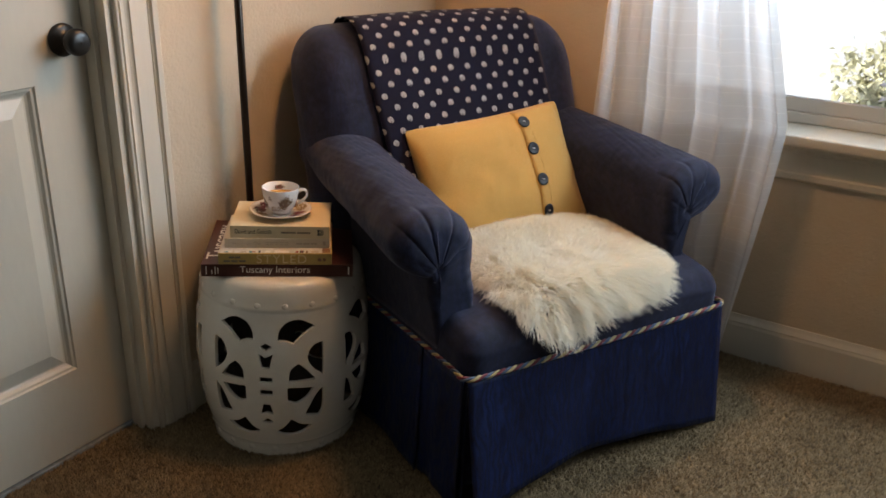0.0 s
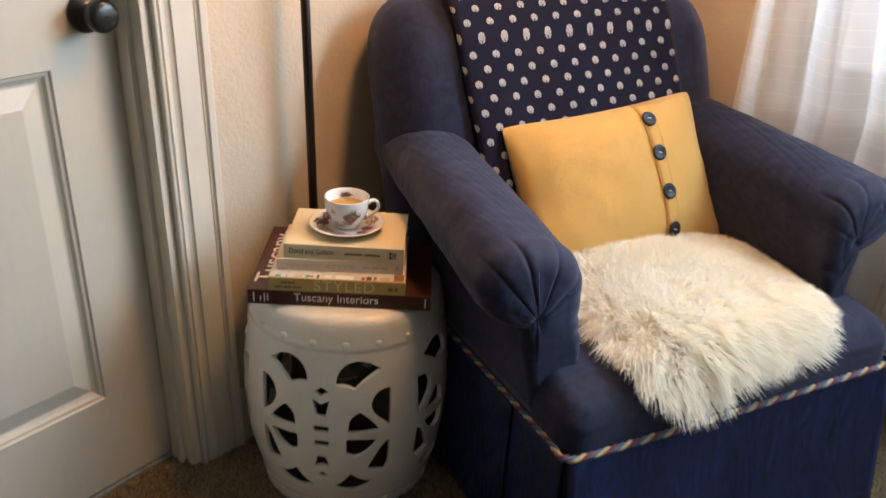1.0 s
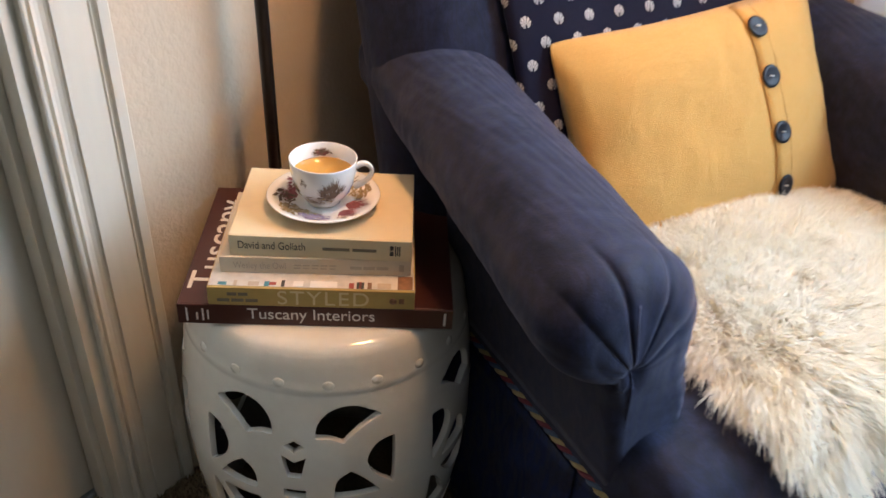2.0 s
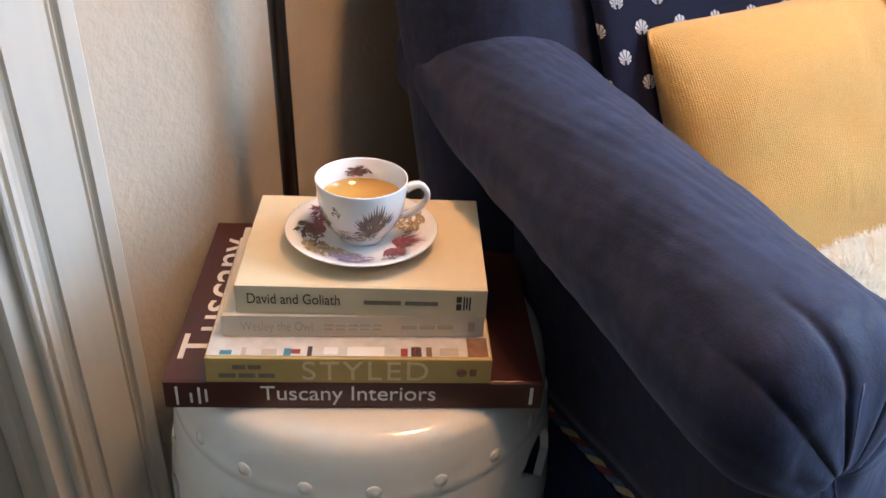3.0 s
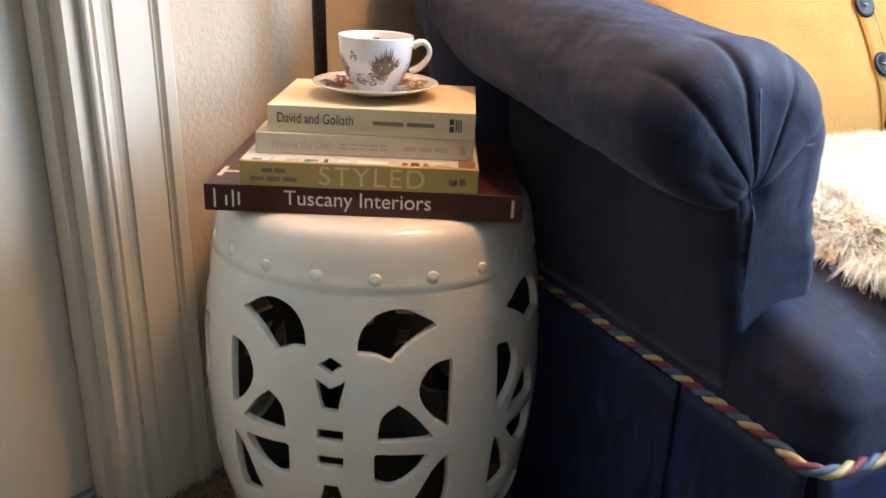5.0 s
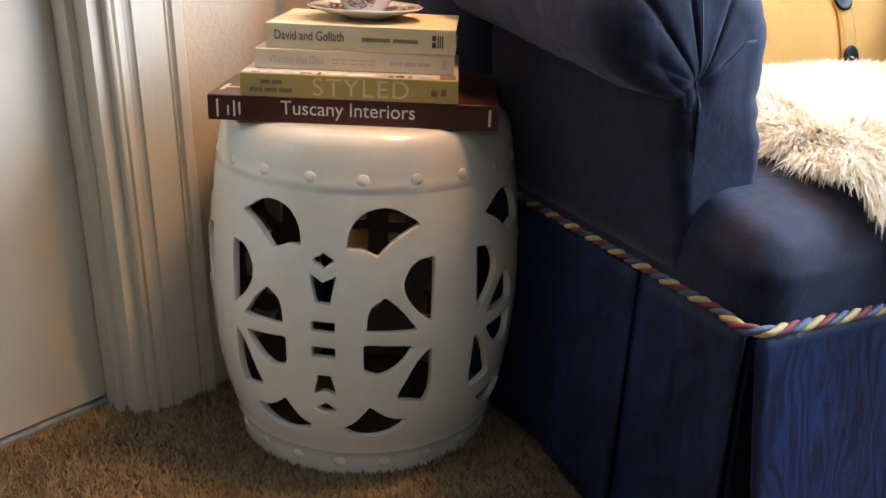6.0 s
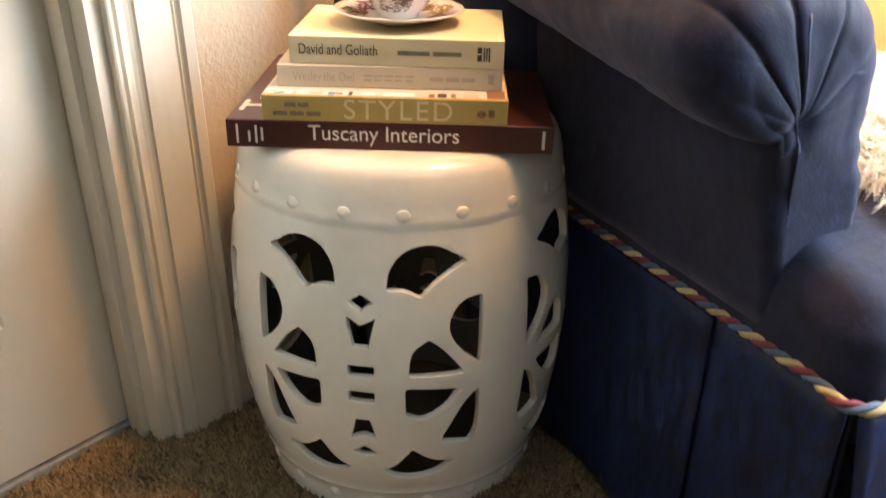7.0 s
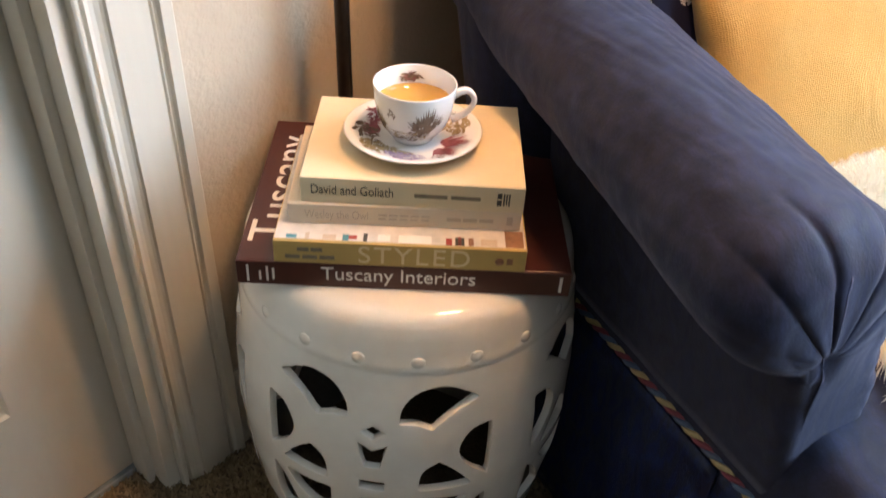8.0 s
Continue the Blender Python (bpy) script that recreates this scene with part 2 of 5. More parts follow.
def moire(m, low=0.62, high=1.75, matt=(0.40, 0.62)):
    """Watered-silk figure: distorted bands in the sheen of the cloth."""
    t = m.node_tree
    n, link = t.nodes, t.links.new
    b = n["Principled BSDF"]
    co = n.new("ShaderNodeTexCoord")
    mp = n.new("ShaderNodeMapping")
    mp.inputs["Scale"].default_value = (1.0, 1.0, 0.35)
    w = n.new("ShaderNodeTexWave")
    w.inputs["Scale"].default_value, w.inputs["Distortion"].default_value = 22.0, 17.0
    w.inputs["Detail"].default_value, w.inputs["Detail Scale"].default_value = 3.0, 1.3
    link(co.outputs["Object"], mp.inputs["Vector"])
    link(mp.outputs["Vector"], w.inputs["Vector"])
    mr = n.new("ShaderNodeMapRange")
    mr.inputs["To Min"].default_value, mr.inputs["To Max"].default_value = matt
    link(w.outputs["Fac"], mr.inputs["Value"])
    link(mr.outputs["Result"], b.inputs["Roughness"])
    # fine ribs run through the broad figure
    fine = n.new("ShaderNodeTexWave")
    fine.inputs["Scale"].default_value, fine.inputs["Distortion"].default_value, fine.inputs["Detail"].default_value = 90.0, 22.0, 2.0
    link(mp.outputs["Vector"], fine.inputs["Vector"])
    both = n.new("ShaderNodeMath")
    both.operation = "MULTIPLY_ADD"
    link(fine.outputs["Fac"], both.inputs[0])
    both.inputs[1].default_value = 0.55
    link(w.outputs["Fac"], both.inputs[2])
    figure, mx = n.new("ShaderNodeMapRange"), n.new("ShaderNodeMix")
    figure.inputs["From Min"].default_value, figure.inputs["From Max"].default_value = 0.2, 1.4
    figure.inputs["To Min"].default_value, figure.inputs["To Max"].default_value = low, high
    link(both.outputs[0], figure.inputs["Value"])
    mx.data_type, mx.blend_type = "RGBA", "MULTIPLY"
    mx.inputs["Factor"].default_value = 1.0
    link(b.inputs["Base Color"].links[0].from_socket, mx.inputs["A"])
    link(figure.outputs["Result"], mx.inputs["B"])
    link(mx.outputs["Result"], b.inputs["Base Color"])
    return m



def creased(m, scale, strength, distance):
    """Soft creases and pulls in stretched cloth, under the weave."""
    t = m.node_tree
    n, link = t.nodes, t.links.new
    b = n["Principled BSDF"]
    fine = b.inputs["Normal"].links[0].from_node
    co, mp = n.new("ShaderNodeTexCoord"), n.new("ShaderNodeMapping")
    mp.inputs["Scale"].default_value, mp.inputs["Rotation"].default_value = (0.8, 1.1, 0.8), (0.25, 0.0, 0.5)
    k, bp = n.new("ShaderNodeTexNoise"), n.new("ShaderNodeBump")
    k.inputs["Scale"].default_value, k.inputs["Detail"].default_value, k.inputs["Distortion"].default_value = scale, 5.0, 1.2
    link(co.outputs["Object"], mp.inputs["Vector"])
    link(mp.outputs["Vector"], k.inputs["Vector"])
    link(k.outputs["Fac"], bp.inputs["Height"])
    bp.inputs["Strength"].default_value, bp.inputs["Distance"].default_value = strength, distance
    link(bp.outputs["Normal"], fine.inputs["Normal"])
    return m


moire(NAVY, 0.80, 1.40, (0.60, 0.76))
creased(NAVY, 11.0, 0.16, 0.010)
creased(YELLOW, 12.0, 0.35, 0.010)

def basket_weave(m, period, depth):
    """Crossing threads of a coarse plain weave, laid slantwise."""
    t = m.node_tree
    n, link = t.nodes, t.links.new
    b = n["Principled BSDF"]
    fine = b.inputs["Normal"].links[0].from_node

    def calc(op, a, c):
        k = n.new("ShaderNodeMath")
        k.operation = op
        for i, v in enumerate((a, c)):
            if isinstance(v, (int, float)):
                k.inputs[i].default_value = v
            elif v is not None:
                link(v, k.inputs[i])
        return k.outputs[0]

    co, sep = n.new("ShaderNodeTexCoord"), n.new("ShaderNodeSeparateXYZ")
    link(co.outputs["Object"], sep.inputs[0])
    w = 2 * math.pi / period
    p = calc("SINE", calc("MULTIPLY", calc("ADD", sep.outputs["X"], sep.outputs["Z"]), w), None)
    q = calc("SINE", calc("MULTIPLY", calc("SUBTRACT", sep.outputs["X"], sep.outputs["Z"]), w), None)
    bp = n.new("ShaderNodeBump")
    link(calc("MULTIPLY", p, q), bp.inputs["Height"])
    bp.inputs["Strength"].default_value, bp.inputs["Distance"].default_value = 0.7, depth
    last = fine
    while last.inputs["Normal"].links:
        last = last.inputs["Normal"].links[0].from_node
    link(bp.outputs["Normal"], last.inputs["Normal"])
    return m


basket_weave(YELLOW, 0.0046, 0.00032)
NAVY_SKIRT = moire(mat("navy_moire", (0.0030, 0.0080, 0.0340), 0.5, spread=0.25, scale=12, fine=70, bump=0.15, bump_scale=420, sheen=0.02, spec=0.3, second=(0.0065, 0.0145, 0.0600), stretch=(1.5, 1.5, 0.5)))


# ---- mesh helpers ----
def part(name, bm, material, parent=None, label="", smooth=True):
    """Link a bmesh as one mesh object, under a thing or a part."""
    me = bpy.data.meshes.new(name)
    bm.to_mesh(me)
    bm.free()
    for mt in material if isinstance(material, (list, tuple)) else [material]:
        me.materials.append(mt)
    if smooth:
        me.shade_smooth()
    ob = new(name, me)
    ob.parent = parent
    if label:
        ob["label"] = label
    return ob


def thing(name, m, label, category, group="", kind=""):
    ob = new(name)
    ob.empty_display_size = 0.05
    ob.matrix_world = m
    return tagged(ob, label, category, group, kind)


def cube(bm, x0, x1, y0, y1, z0, z1, bevel=0.0, seg=2, m=None):
    r = bmesh.ops.create_cube(bm, size=1.0, matrix=Matrix.Translation(((x0 + x1) / 2, (y0 + y1) / 2, (z0 + z1) / 2)) @ Matrix.Diagonal((x1 - x0, y1 - y0, z1 - z0, 1)))
    vs = r["verts"]
    if bevel:
        es = list({e for v in vs for e in v.link_edges})
        g = bmesh.ops.bevel(bm, geom=es, offset=bevel, segments=seg, profile=0.5, affect="EDGES")
        vs = list({v for f in g["faces"] for v in f.verts} | {v for v in vs if v.is_valid})
    if m is not None:
        bmesh.ops.transform(bm, matrix=m, verts=vs)
    return vs


def box(x0, x1, y0, y1, z0, z1, bevel=0.0, seg=2):
    bm = bmesh.new()
    cube(bm, x0, x1, y0, y1, z0, z1, bevel, seg)
    return bm


def loft(rings, close=True, caps=True, turn=False):
    """Skin rings of points with quads."""
    bm = bmesh.new()
    vs = [[bm.verts.new(p) for p in r] for r in rings]
    n = len(rings[0])
    last = n if close else n - 1
    pairs = list(zip(vs, vs[1:])) + ([(vs[-1], vs[0])] if turn else [])
    for a, b in pairs:
        for i in range(last):
            j = (i + 1) % n
            bm.faces.new((a[i], a[j], b[j], b[i]))
    if caps and close and not turn:
        bm.faces.new(list(reversed(vs[0])))
        bm.faces.new(vs[-1])
    bmesh.ops.recalc_face_normals(bm, faces=bm.faces)
    return bm


def revolve(profile, n=48, close=False):
    """Turn (radius, height) pairs about z."""
    rings = [[(r * math.cos(2 * math.pi * i / n), r * math.sin(2 * math.pi * i / n), z) for i in range(n)] for r, z in profile]
    return loft(rings, caps=False, turn=close) if close else loft(rings)


def tube(points, r, n=8, closed=False):
    pts = [Vector(p) for p in points]
    rings = []
    side = None
    for i, p in enumerate(pts):
        a = pts[i - 1] if (i or closed) else p
        b = pts[(i + 1) % len(pts)] if (i < len(pts) - 1 or closed) else p
        d = (b - a).normalized()
        if side is None:
            side = d.orthogonal().normalized()
        side = (side - d * side.dot(d)).normalized()
        up = d.cross(side)
        rad = r(i / (len(pts) - 1)) if callable(r) else r
        rings.append([p + rad * (math.cos(2 * math.pi * k / n) * side + math.sin(2 * math.pi * k / n) * up) for k in range(n)])
    return loft(rings, turn=closed)


def soft_box(sx, sy, sz, r, n=5, inner=8):
    """A box with round edges and enough faces to be bent."""
    def axis(h):
        a = [-h + r * k / n for k in range(n)]
        b = [(-h + r) + (2 * h - 2 * r) * k / inner for k in range(inner + 1)]
        c = [h - r + r * k / n for k in range(1, n + 1)]
        return a + b + c
    h = (sx / 2, sy / 2, sz / 2)
    bm = bmesh.new()
    table = {}

    def vert(p):
        q = [max(-h[i] + r, min(h[i] - r, p[i])) for i in range(3)]
        d = Vector([p[i] - q[i] for i in range(3)])
        w = Vector(q) + d.normalized() * r if d.length > 1e-9 else Vector(p)
        key = tuple(round(c, 6) for c in w)
        if key not in table:
            table[key] = bm.verts.new(w)
        return table[key]

    for ax in range(3):
        u, v = (ax + 1) % 3, (ax + 2) % 3
        au, av = axis(h[u]), axis(h[v])
        for s in (-1, 1):
            for i in range(len(au) - 1):
                for j in range(len(av) - 1):
                    quad = []
                    for a, b in ((i, j), (i + 1, j), (i + 1, j + 1), (i, j + 1)):
                        p = [0, 0, 0]
                        p[ax], p[u], p[v] = s * h[ax], au[a], av[b]
                        w = vert(p)
                        if w not in quad:
                            quad.append(w)
                    if len(quad) > 2:
                        try:
                            bm.faces.new(quad if s > 0 else quad[::-1])
                        except ValueError:
                            pass
    return bm


def words(text, size, material, parent, m, name="lettering", spacing=1.0, depth=0.00025, width=None):
    """Raised print in the built-in font, as a mesh; width: the length that the line is fitted to."""
    cu = bpy.data.curves.new(name, "FONT")
    cu.body, cu.size, cu.extrude, cu.space_character = text, size, depth, spacing
    cu.align_x = "LEFT"
    tmp = bpy.data.objects.new(name, cu)
    scene.collection.objects.link(tmp)
    dg = bpy.context.evaluated_depsgraph_get()
    me = bpy.data.meshes.new_from_object(tmp.evaluated_get(dg))
    bpy.data.objects.remove(tmp)
    xs = [v.co.x for v in me.vertices]
    if width and xs:
        k = width / (max(xs) - min(xs))
        x0 = min(xs)
        for v in me.vertices:
            v.co.x = (v.co.x - x0) * k
    me.materials.clear()
    me.materials.append(material)
    ob = new(name, me)
    ob.parent = parent
    ob.matrix_local = m
    return ob


def fuzz(p, s, a, seed=0.0):
    return a * noise.noise(Vector((p[0] * s + seed, p[1] * s - seed, p[2] * s + 2 * seed)))


# ---- the room ----
T = 0.14
DOOR_Y0, DOOR_Y1, DOOR_H, DOOR_X = 0.33, 1.15, 2.04, -1.607


def structure(name, bm, material, label, smooth=False):
    ob = part(name, bm, material, None, "", smooth)
    return tagged(ob, label, name.split("_")[0], kind="structure")


def slab(cuts):
    bm = bmesh.new()
    for c in cuts:
        cube(bm, *c)
    return bm


structure("wall_west", slab([
    (WALL_X - T, WALL_X, DOOR_Y1 + 0.019, WALL_Y + T, 0, CEIL),
    (WALL_X - T, WALL_X, ROOM_Y - T, DOOR_Y0 - 0.005, 0, CEIL),
    (WALL_X - T, WALL_X, DOOR_Y0 - 0.005, DOOR_Y1 + 0.005, DOOR_H + 0.005, CEIL)]), WALL, "warm cream wall with an orange-peel texture")
structure("wall_north", slab([
    (WALL_X, WIN_X0, WALL_Y, WALL_Y + T, 0, CEIL),
    (WIN_X1, ROOM_X, WALL_Y, WALL_Y + T, 0, CEIL),
    (WIN_X0, WIN_X1, WALL_Y, WALL_Y + T, 0, WIN_Z0 - 0.03),
    (WIN_X0, WIN_X1, WALL_Y, WALL_Y + T, WIN_Z1, CEIL)]), WALL, "warm cream wall round the bright window")
# east and south walls are never in view; their dark colour limits bounce
structure("wall_east", box(ROOM_X, ROOM_X + T, ROOM_Y - T, WALL_Y + T, 0, CEIL), FAR_WALL, "unseen taupe wall across the room, darkened to cut bounced light")
structure("wall_south", box(WALL_X, ROOM_X, ROOM_Y - T, ROOM_Y, 0, CEIL), FAR_WALL, "unseen taupe wall across the room, darkened to cut bounced light")
structure("ceiling", box(WALL_X - T, ROOM_X + T, ROOM_Y - T, WALL_Y + T, CEIL, CEIL + 0.1), CEILING, "plain matt beige ceiling")
structure("hall_wall", box(WALL_X - 0.5, WALL_X - 0.42, -0.4, 2.0, 0, CEIL), WALL, "plain wall of the closet behind the door")


def carpet_floor():
    bm = bmesh.new()
    bmesh.ops.create_grid(bm, x_segments=260, y_segments=260, size=1.0)
    x0, x1, y0, y1 = WALL_X - 0.45, ROOM_X + 0.05, ROOM_Y - 0.05, WALL_Y + 0.05
    for v in bm.verts:
        v.co.x = x0 + (v.co.x + 1) / 2 * (x1 - x0)
        v.co.y = y0 + (v.co.y + 1) / 2 * (y1 - y0)
        v.co.z = 0.002 * noise.noise(v.co * 14) + 0.0035 * noise.noise(v.co * 45)
    ob = part("floor", bm, CARPET)
    tagged(ob, "beige cut-pile carpet, worn and slightly matted", "floor", kind="structure")
    return ob


FLOOR = carpet_floor()


def carpet_tufts():
    """Standing ends of yarn over the part of the floor that shows."""
    rnd = np.random.RandomState(12)
    n = 250000
    x = rnd.uniform(WALL_X - 0.065, 0.25, n)
    y = rnd.uniform(0.55, WALL_Y - 0.013, n)
    keep = (x > WALL_X) | (y < DOOR_Y1)
    x, y = x[keep], y[keep]
    # nothing under the chair or the stool
    a = radians(64.3)
    dx, dy = x + 0.605, y - 1.667
    lx, ly = dx * math.cos(a) + dy * math.sin(a), -dx * math.sin(a) + dy * math.cos(a)
    keep = ~((abs(lx) < 0.36) & (ly > 0.0) & (ly < 0.68)) & (np.hypot(x + 1.32, y - 1.394) > 0.165)
    x, y = x[keep], y[keep]
    n = len(x)
    h = rnd.uniform(0.006, 0.012, n)
    r = rnd.uniform(0.0017, 0.0036, n)
    t = rnd.uniform(0, 2 * np.pi, n)
    lean = rnd.normal(0, 0.0035, (n, 2))
    v = np.zeros((n, 4, 3))
    for k in range(3):
        v[:, k, 0] = x + r * np.cos(t + k * 2.094)
        v[:, k, 1] = y + r * np.sin(t + k * 2.094)
        v[:, k, 2] = 0.0
    v[:, 3, 0], v[:, 3, 1], v[:, 3, 2] = x + lean[:, 0], y + lean[:, 1], h
    i = np.arange(n)[:, None, None] * 4
    f = (i + np.array([[0, 1, 3], [1, 2, 3], [2, 0, 3]])[None]).reshape(-1, 3)
    me = bpy.data.meshes.new("carpet_tufts")
    me.from_pydata(v.reshape(-1, 3).tolist(), [], f.tolist())
    me.materials.append(YARN)
    me.shade_smooth()
    ob = new("carpet_tufts", me)
    ob.parent = FLOOR
    return tagged(ob, "short twisted beige yarn ends", kind="stuff")


carpet_tufts()


def moulding(name, profile, a, b, out, label):
    """A trim of one section run from a to b; profile: (proud of the wall, up) pairs."""
    a, b, out = Vector(a), Vector(b), Vector(out)
    d = (b - a).normalized()
    up = out.cross(d) if abs(d.z) > 0.5 else Vector((0, 0, 1))
    rings = [[p + out * s + up * h for s, h in profile] for p in (a, b)]
    bm = loft(rings)
    ob = part(name, bm, TRIM, smooth=False)
    return tagged(ob, label, name.split("_")[0], kind="structure")


BASE = [(0, 0), (0.013, 0), (0.013, 0.100), (0.011, 0.108), (0.011, 0.112), (0.006, 0.124), (0.003, 0.134), (0, 0.134)]
moulding("baseboard", BASE, (WALL_X, WALL_Y, 0), (ROOM_X, WALL_Y, 0), (0, -1, 0), "cream painted baseboard below the window")
moulding("baseboard", BASE, (WALL_X, DOOR_Y1 + 0.116, 0), (WALL_X, WALL_Y - 0.013, 0), (1, 0, 0), "cream painted baseboard behind the armchair")
moulding("baseboard", BASE, (WALL_X, ROOM_Y, 0), (WALL_X, DOOR_Y0 - 0.116, 0), (1, 0, 0), "cream painted baseboard beside the door")
CASE = [(0, 0), (0.012, 0), (0.0135, 0.002), (0.0135, 0.0045), (0.012, 0.006), (0.0075, 0.0075), (0.0075, 0.0095), (0.012, 0.0115), (0.0105, 0.016), (0.0105, 0.021), (0.0125, 0.026), (0.0145, 0.0285), (0.0125, 0.0295), (0.0165, 0.031),
        (0.0170, 0.073), (0.0125, 0.0745), (0.0125, 0.0775), (0.0155, 0.0790), (0.0135, 0.0815), (0.0150, 0.0835), (0.0200, 0.0855), (0.0210, 0.0980), (0.0190, 0.100), (0, 0.100)]
moulding("trim", [(s, -h) for s, h in CASE][::-1], (WALL_X, DOOR_Y1 + 0.018, 0), (WALL_X, DOOR_Y1 + 0.018, DOOR_H + 0.09), (1, 0, 0), "moulded cream door casing")
moulding("trim", CASE, (WALL_X, DOOR_Y0 - 0.018, 0), (WALL_X, DOOR_Y0 - 0.018, DOOR_H + 0.09), (1, 0, 0), "moulded cream door casing")
moulding("trim", CASE, (WALL_X, DOOR_Y0 - 0.004, DOOR_H + 0.004), (WALL_X, DOOR_Y1 + 0.004, DOOR_H + 0.004), (1, 0, 0), "moulded cream door casing over the door")
# jamb with its stop
structure("door_jamb", slab([
    (WALL_X - T, WALL_X, DOOR_Y1, DOOR_Y1 + 0.019, 0, DOOR_H), (WALL_X - T, WALL_X, DOOR_Y0 - 0.005, DOOR_Y0, 0, DOOR_H),
    (WALL_X - T, WALL_X, DOOR_Y0 - 0.005, DOOR_Y1 + 0.005, DOOR_H, DOOR_H + 0.005),
    (DOOR_X + 0.003, DOOR_X + 0.036, DOOR_Y1 - 0.011, DOOR_Y1, 0, DOOR_H - 0.01), (DOOR_X + 0.003, DOOR_X + 0.036, DOOR_Y0, DOOR_Y0 + 0.011, 0, DOOR_H - 0.01)]), TRIM, "cream painted door jamb with its stop")
structure("threshold", box(DOOR_X - 0.03, DOOR_X + 0.006, DOOR_Y0, DOOR_Y1, 0, 0.012, 0.003), PLASTIC_GREY, "grey carpet edge strip under the door")


def panelled_door():
    y0, y1, z0, z1 = DOOR_Y0 + 0.004, DOOR_Y1 - 0.004, 0.016, DOOR_H - 0.004
    d = thing("door_1", pose(DOOR_X, 0, 0), "closed cream panelled door with a black knob", "door", kind="structure")
    st = 0.130
    panels = [(0.217, 0.862), (1.05, 1.90)]
    bm = bmesh.new()
    cube(bm, -0.035, 0, y0, y0 + st, z0, z1)
    cube(bm, -0.035, 0, y1 - st, y1, z0, z1)
    zs = [z0] + [k for p in panels for k in p] + [z1]
    for a, b in zip(zs[::2], zs[1::2]):
        cube(bm, -0.035, 0, y0 + st, y1 - st, a, b)
    part("stiles_and_rails", bm, DOOR, d, smooth=False)
    for a, b in panels:
        ya, yb = y0 + st, y1 - st
        rings = []
        for inset, dep in ((0, 0), (0.003, -0.004), (0.008, -0.0055), (0.013, -0.011), (0.018, -0.014), (0.022, -0.014), (0.056, -0.003), (0.060, -0.003)):
            rings.append([(dep, ya + inset, a + inset), (dep, yb - inset, a + inset), (dep, yb - inset, b - inset), (dep, ya + inset, b - inset)])
        pn = loft(rings, caps=False)
        pn.faces.new([v for v in list(pn.verts)[-4:]])
        bmesh.ops.recalc_face_normals(pn, faces=pn.faces)
        part("panel", pn, DOOR, d, smooth=False)
    k = part("knob", revolve([(0.0, 0.0), (0.033, 0.0), (0.034, 0.003), (0.032, 0.007), (0.026, 0.010), (0.016, 0.012), (0.0125, 0.016), (0.0125, 0.026), (0.015, 0.030),
                              (0.022, 0.034), (0.0265, 0.041), (0.0275, 0.048), (0.0265, 0.055), (0.022, 0.060), (0.016, 0.062), (0.0, 0.0625)], 40), IRON, d, "round black door knob on a rose")
    k.matrix_local = pose(0, y1 - 0.054, 0.945, 0, 90, 0)
    hole = part("privacy_hole", revolve([(0.0, 0.0), (0.0022, 0.0), (0.0022, 0.0012), (0.0, 0.0012)], 12), BRONZE, k)
    hole.matrix_local = pose(0, 0, 0.0622)
    return d


panelled_door()


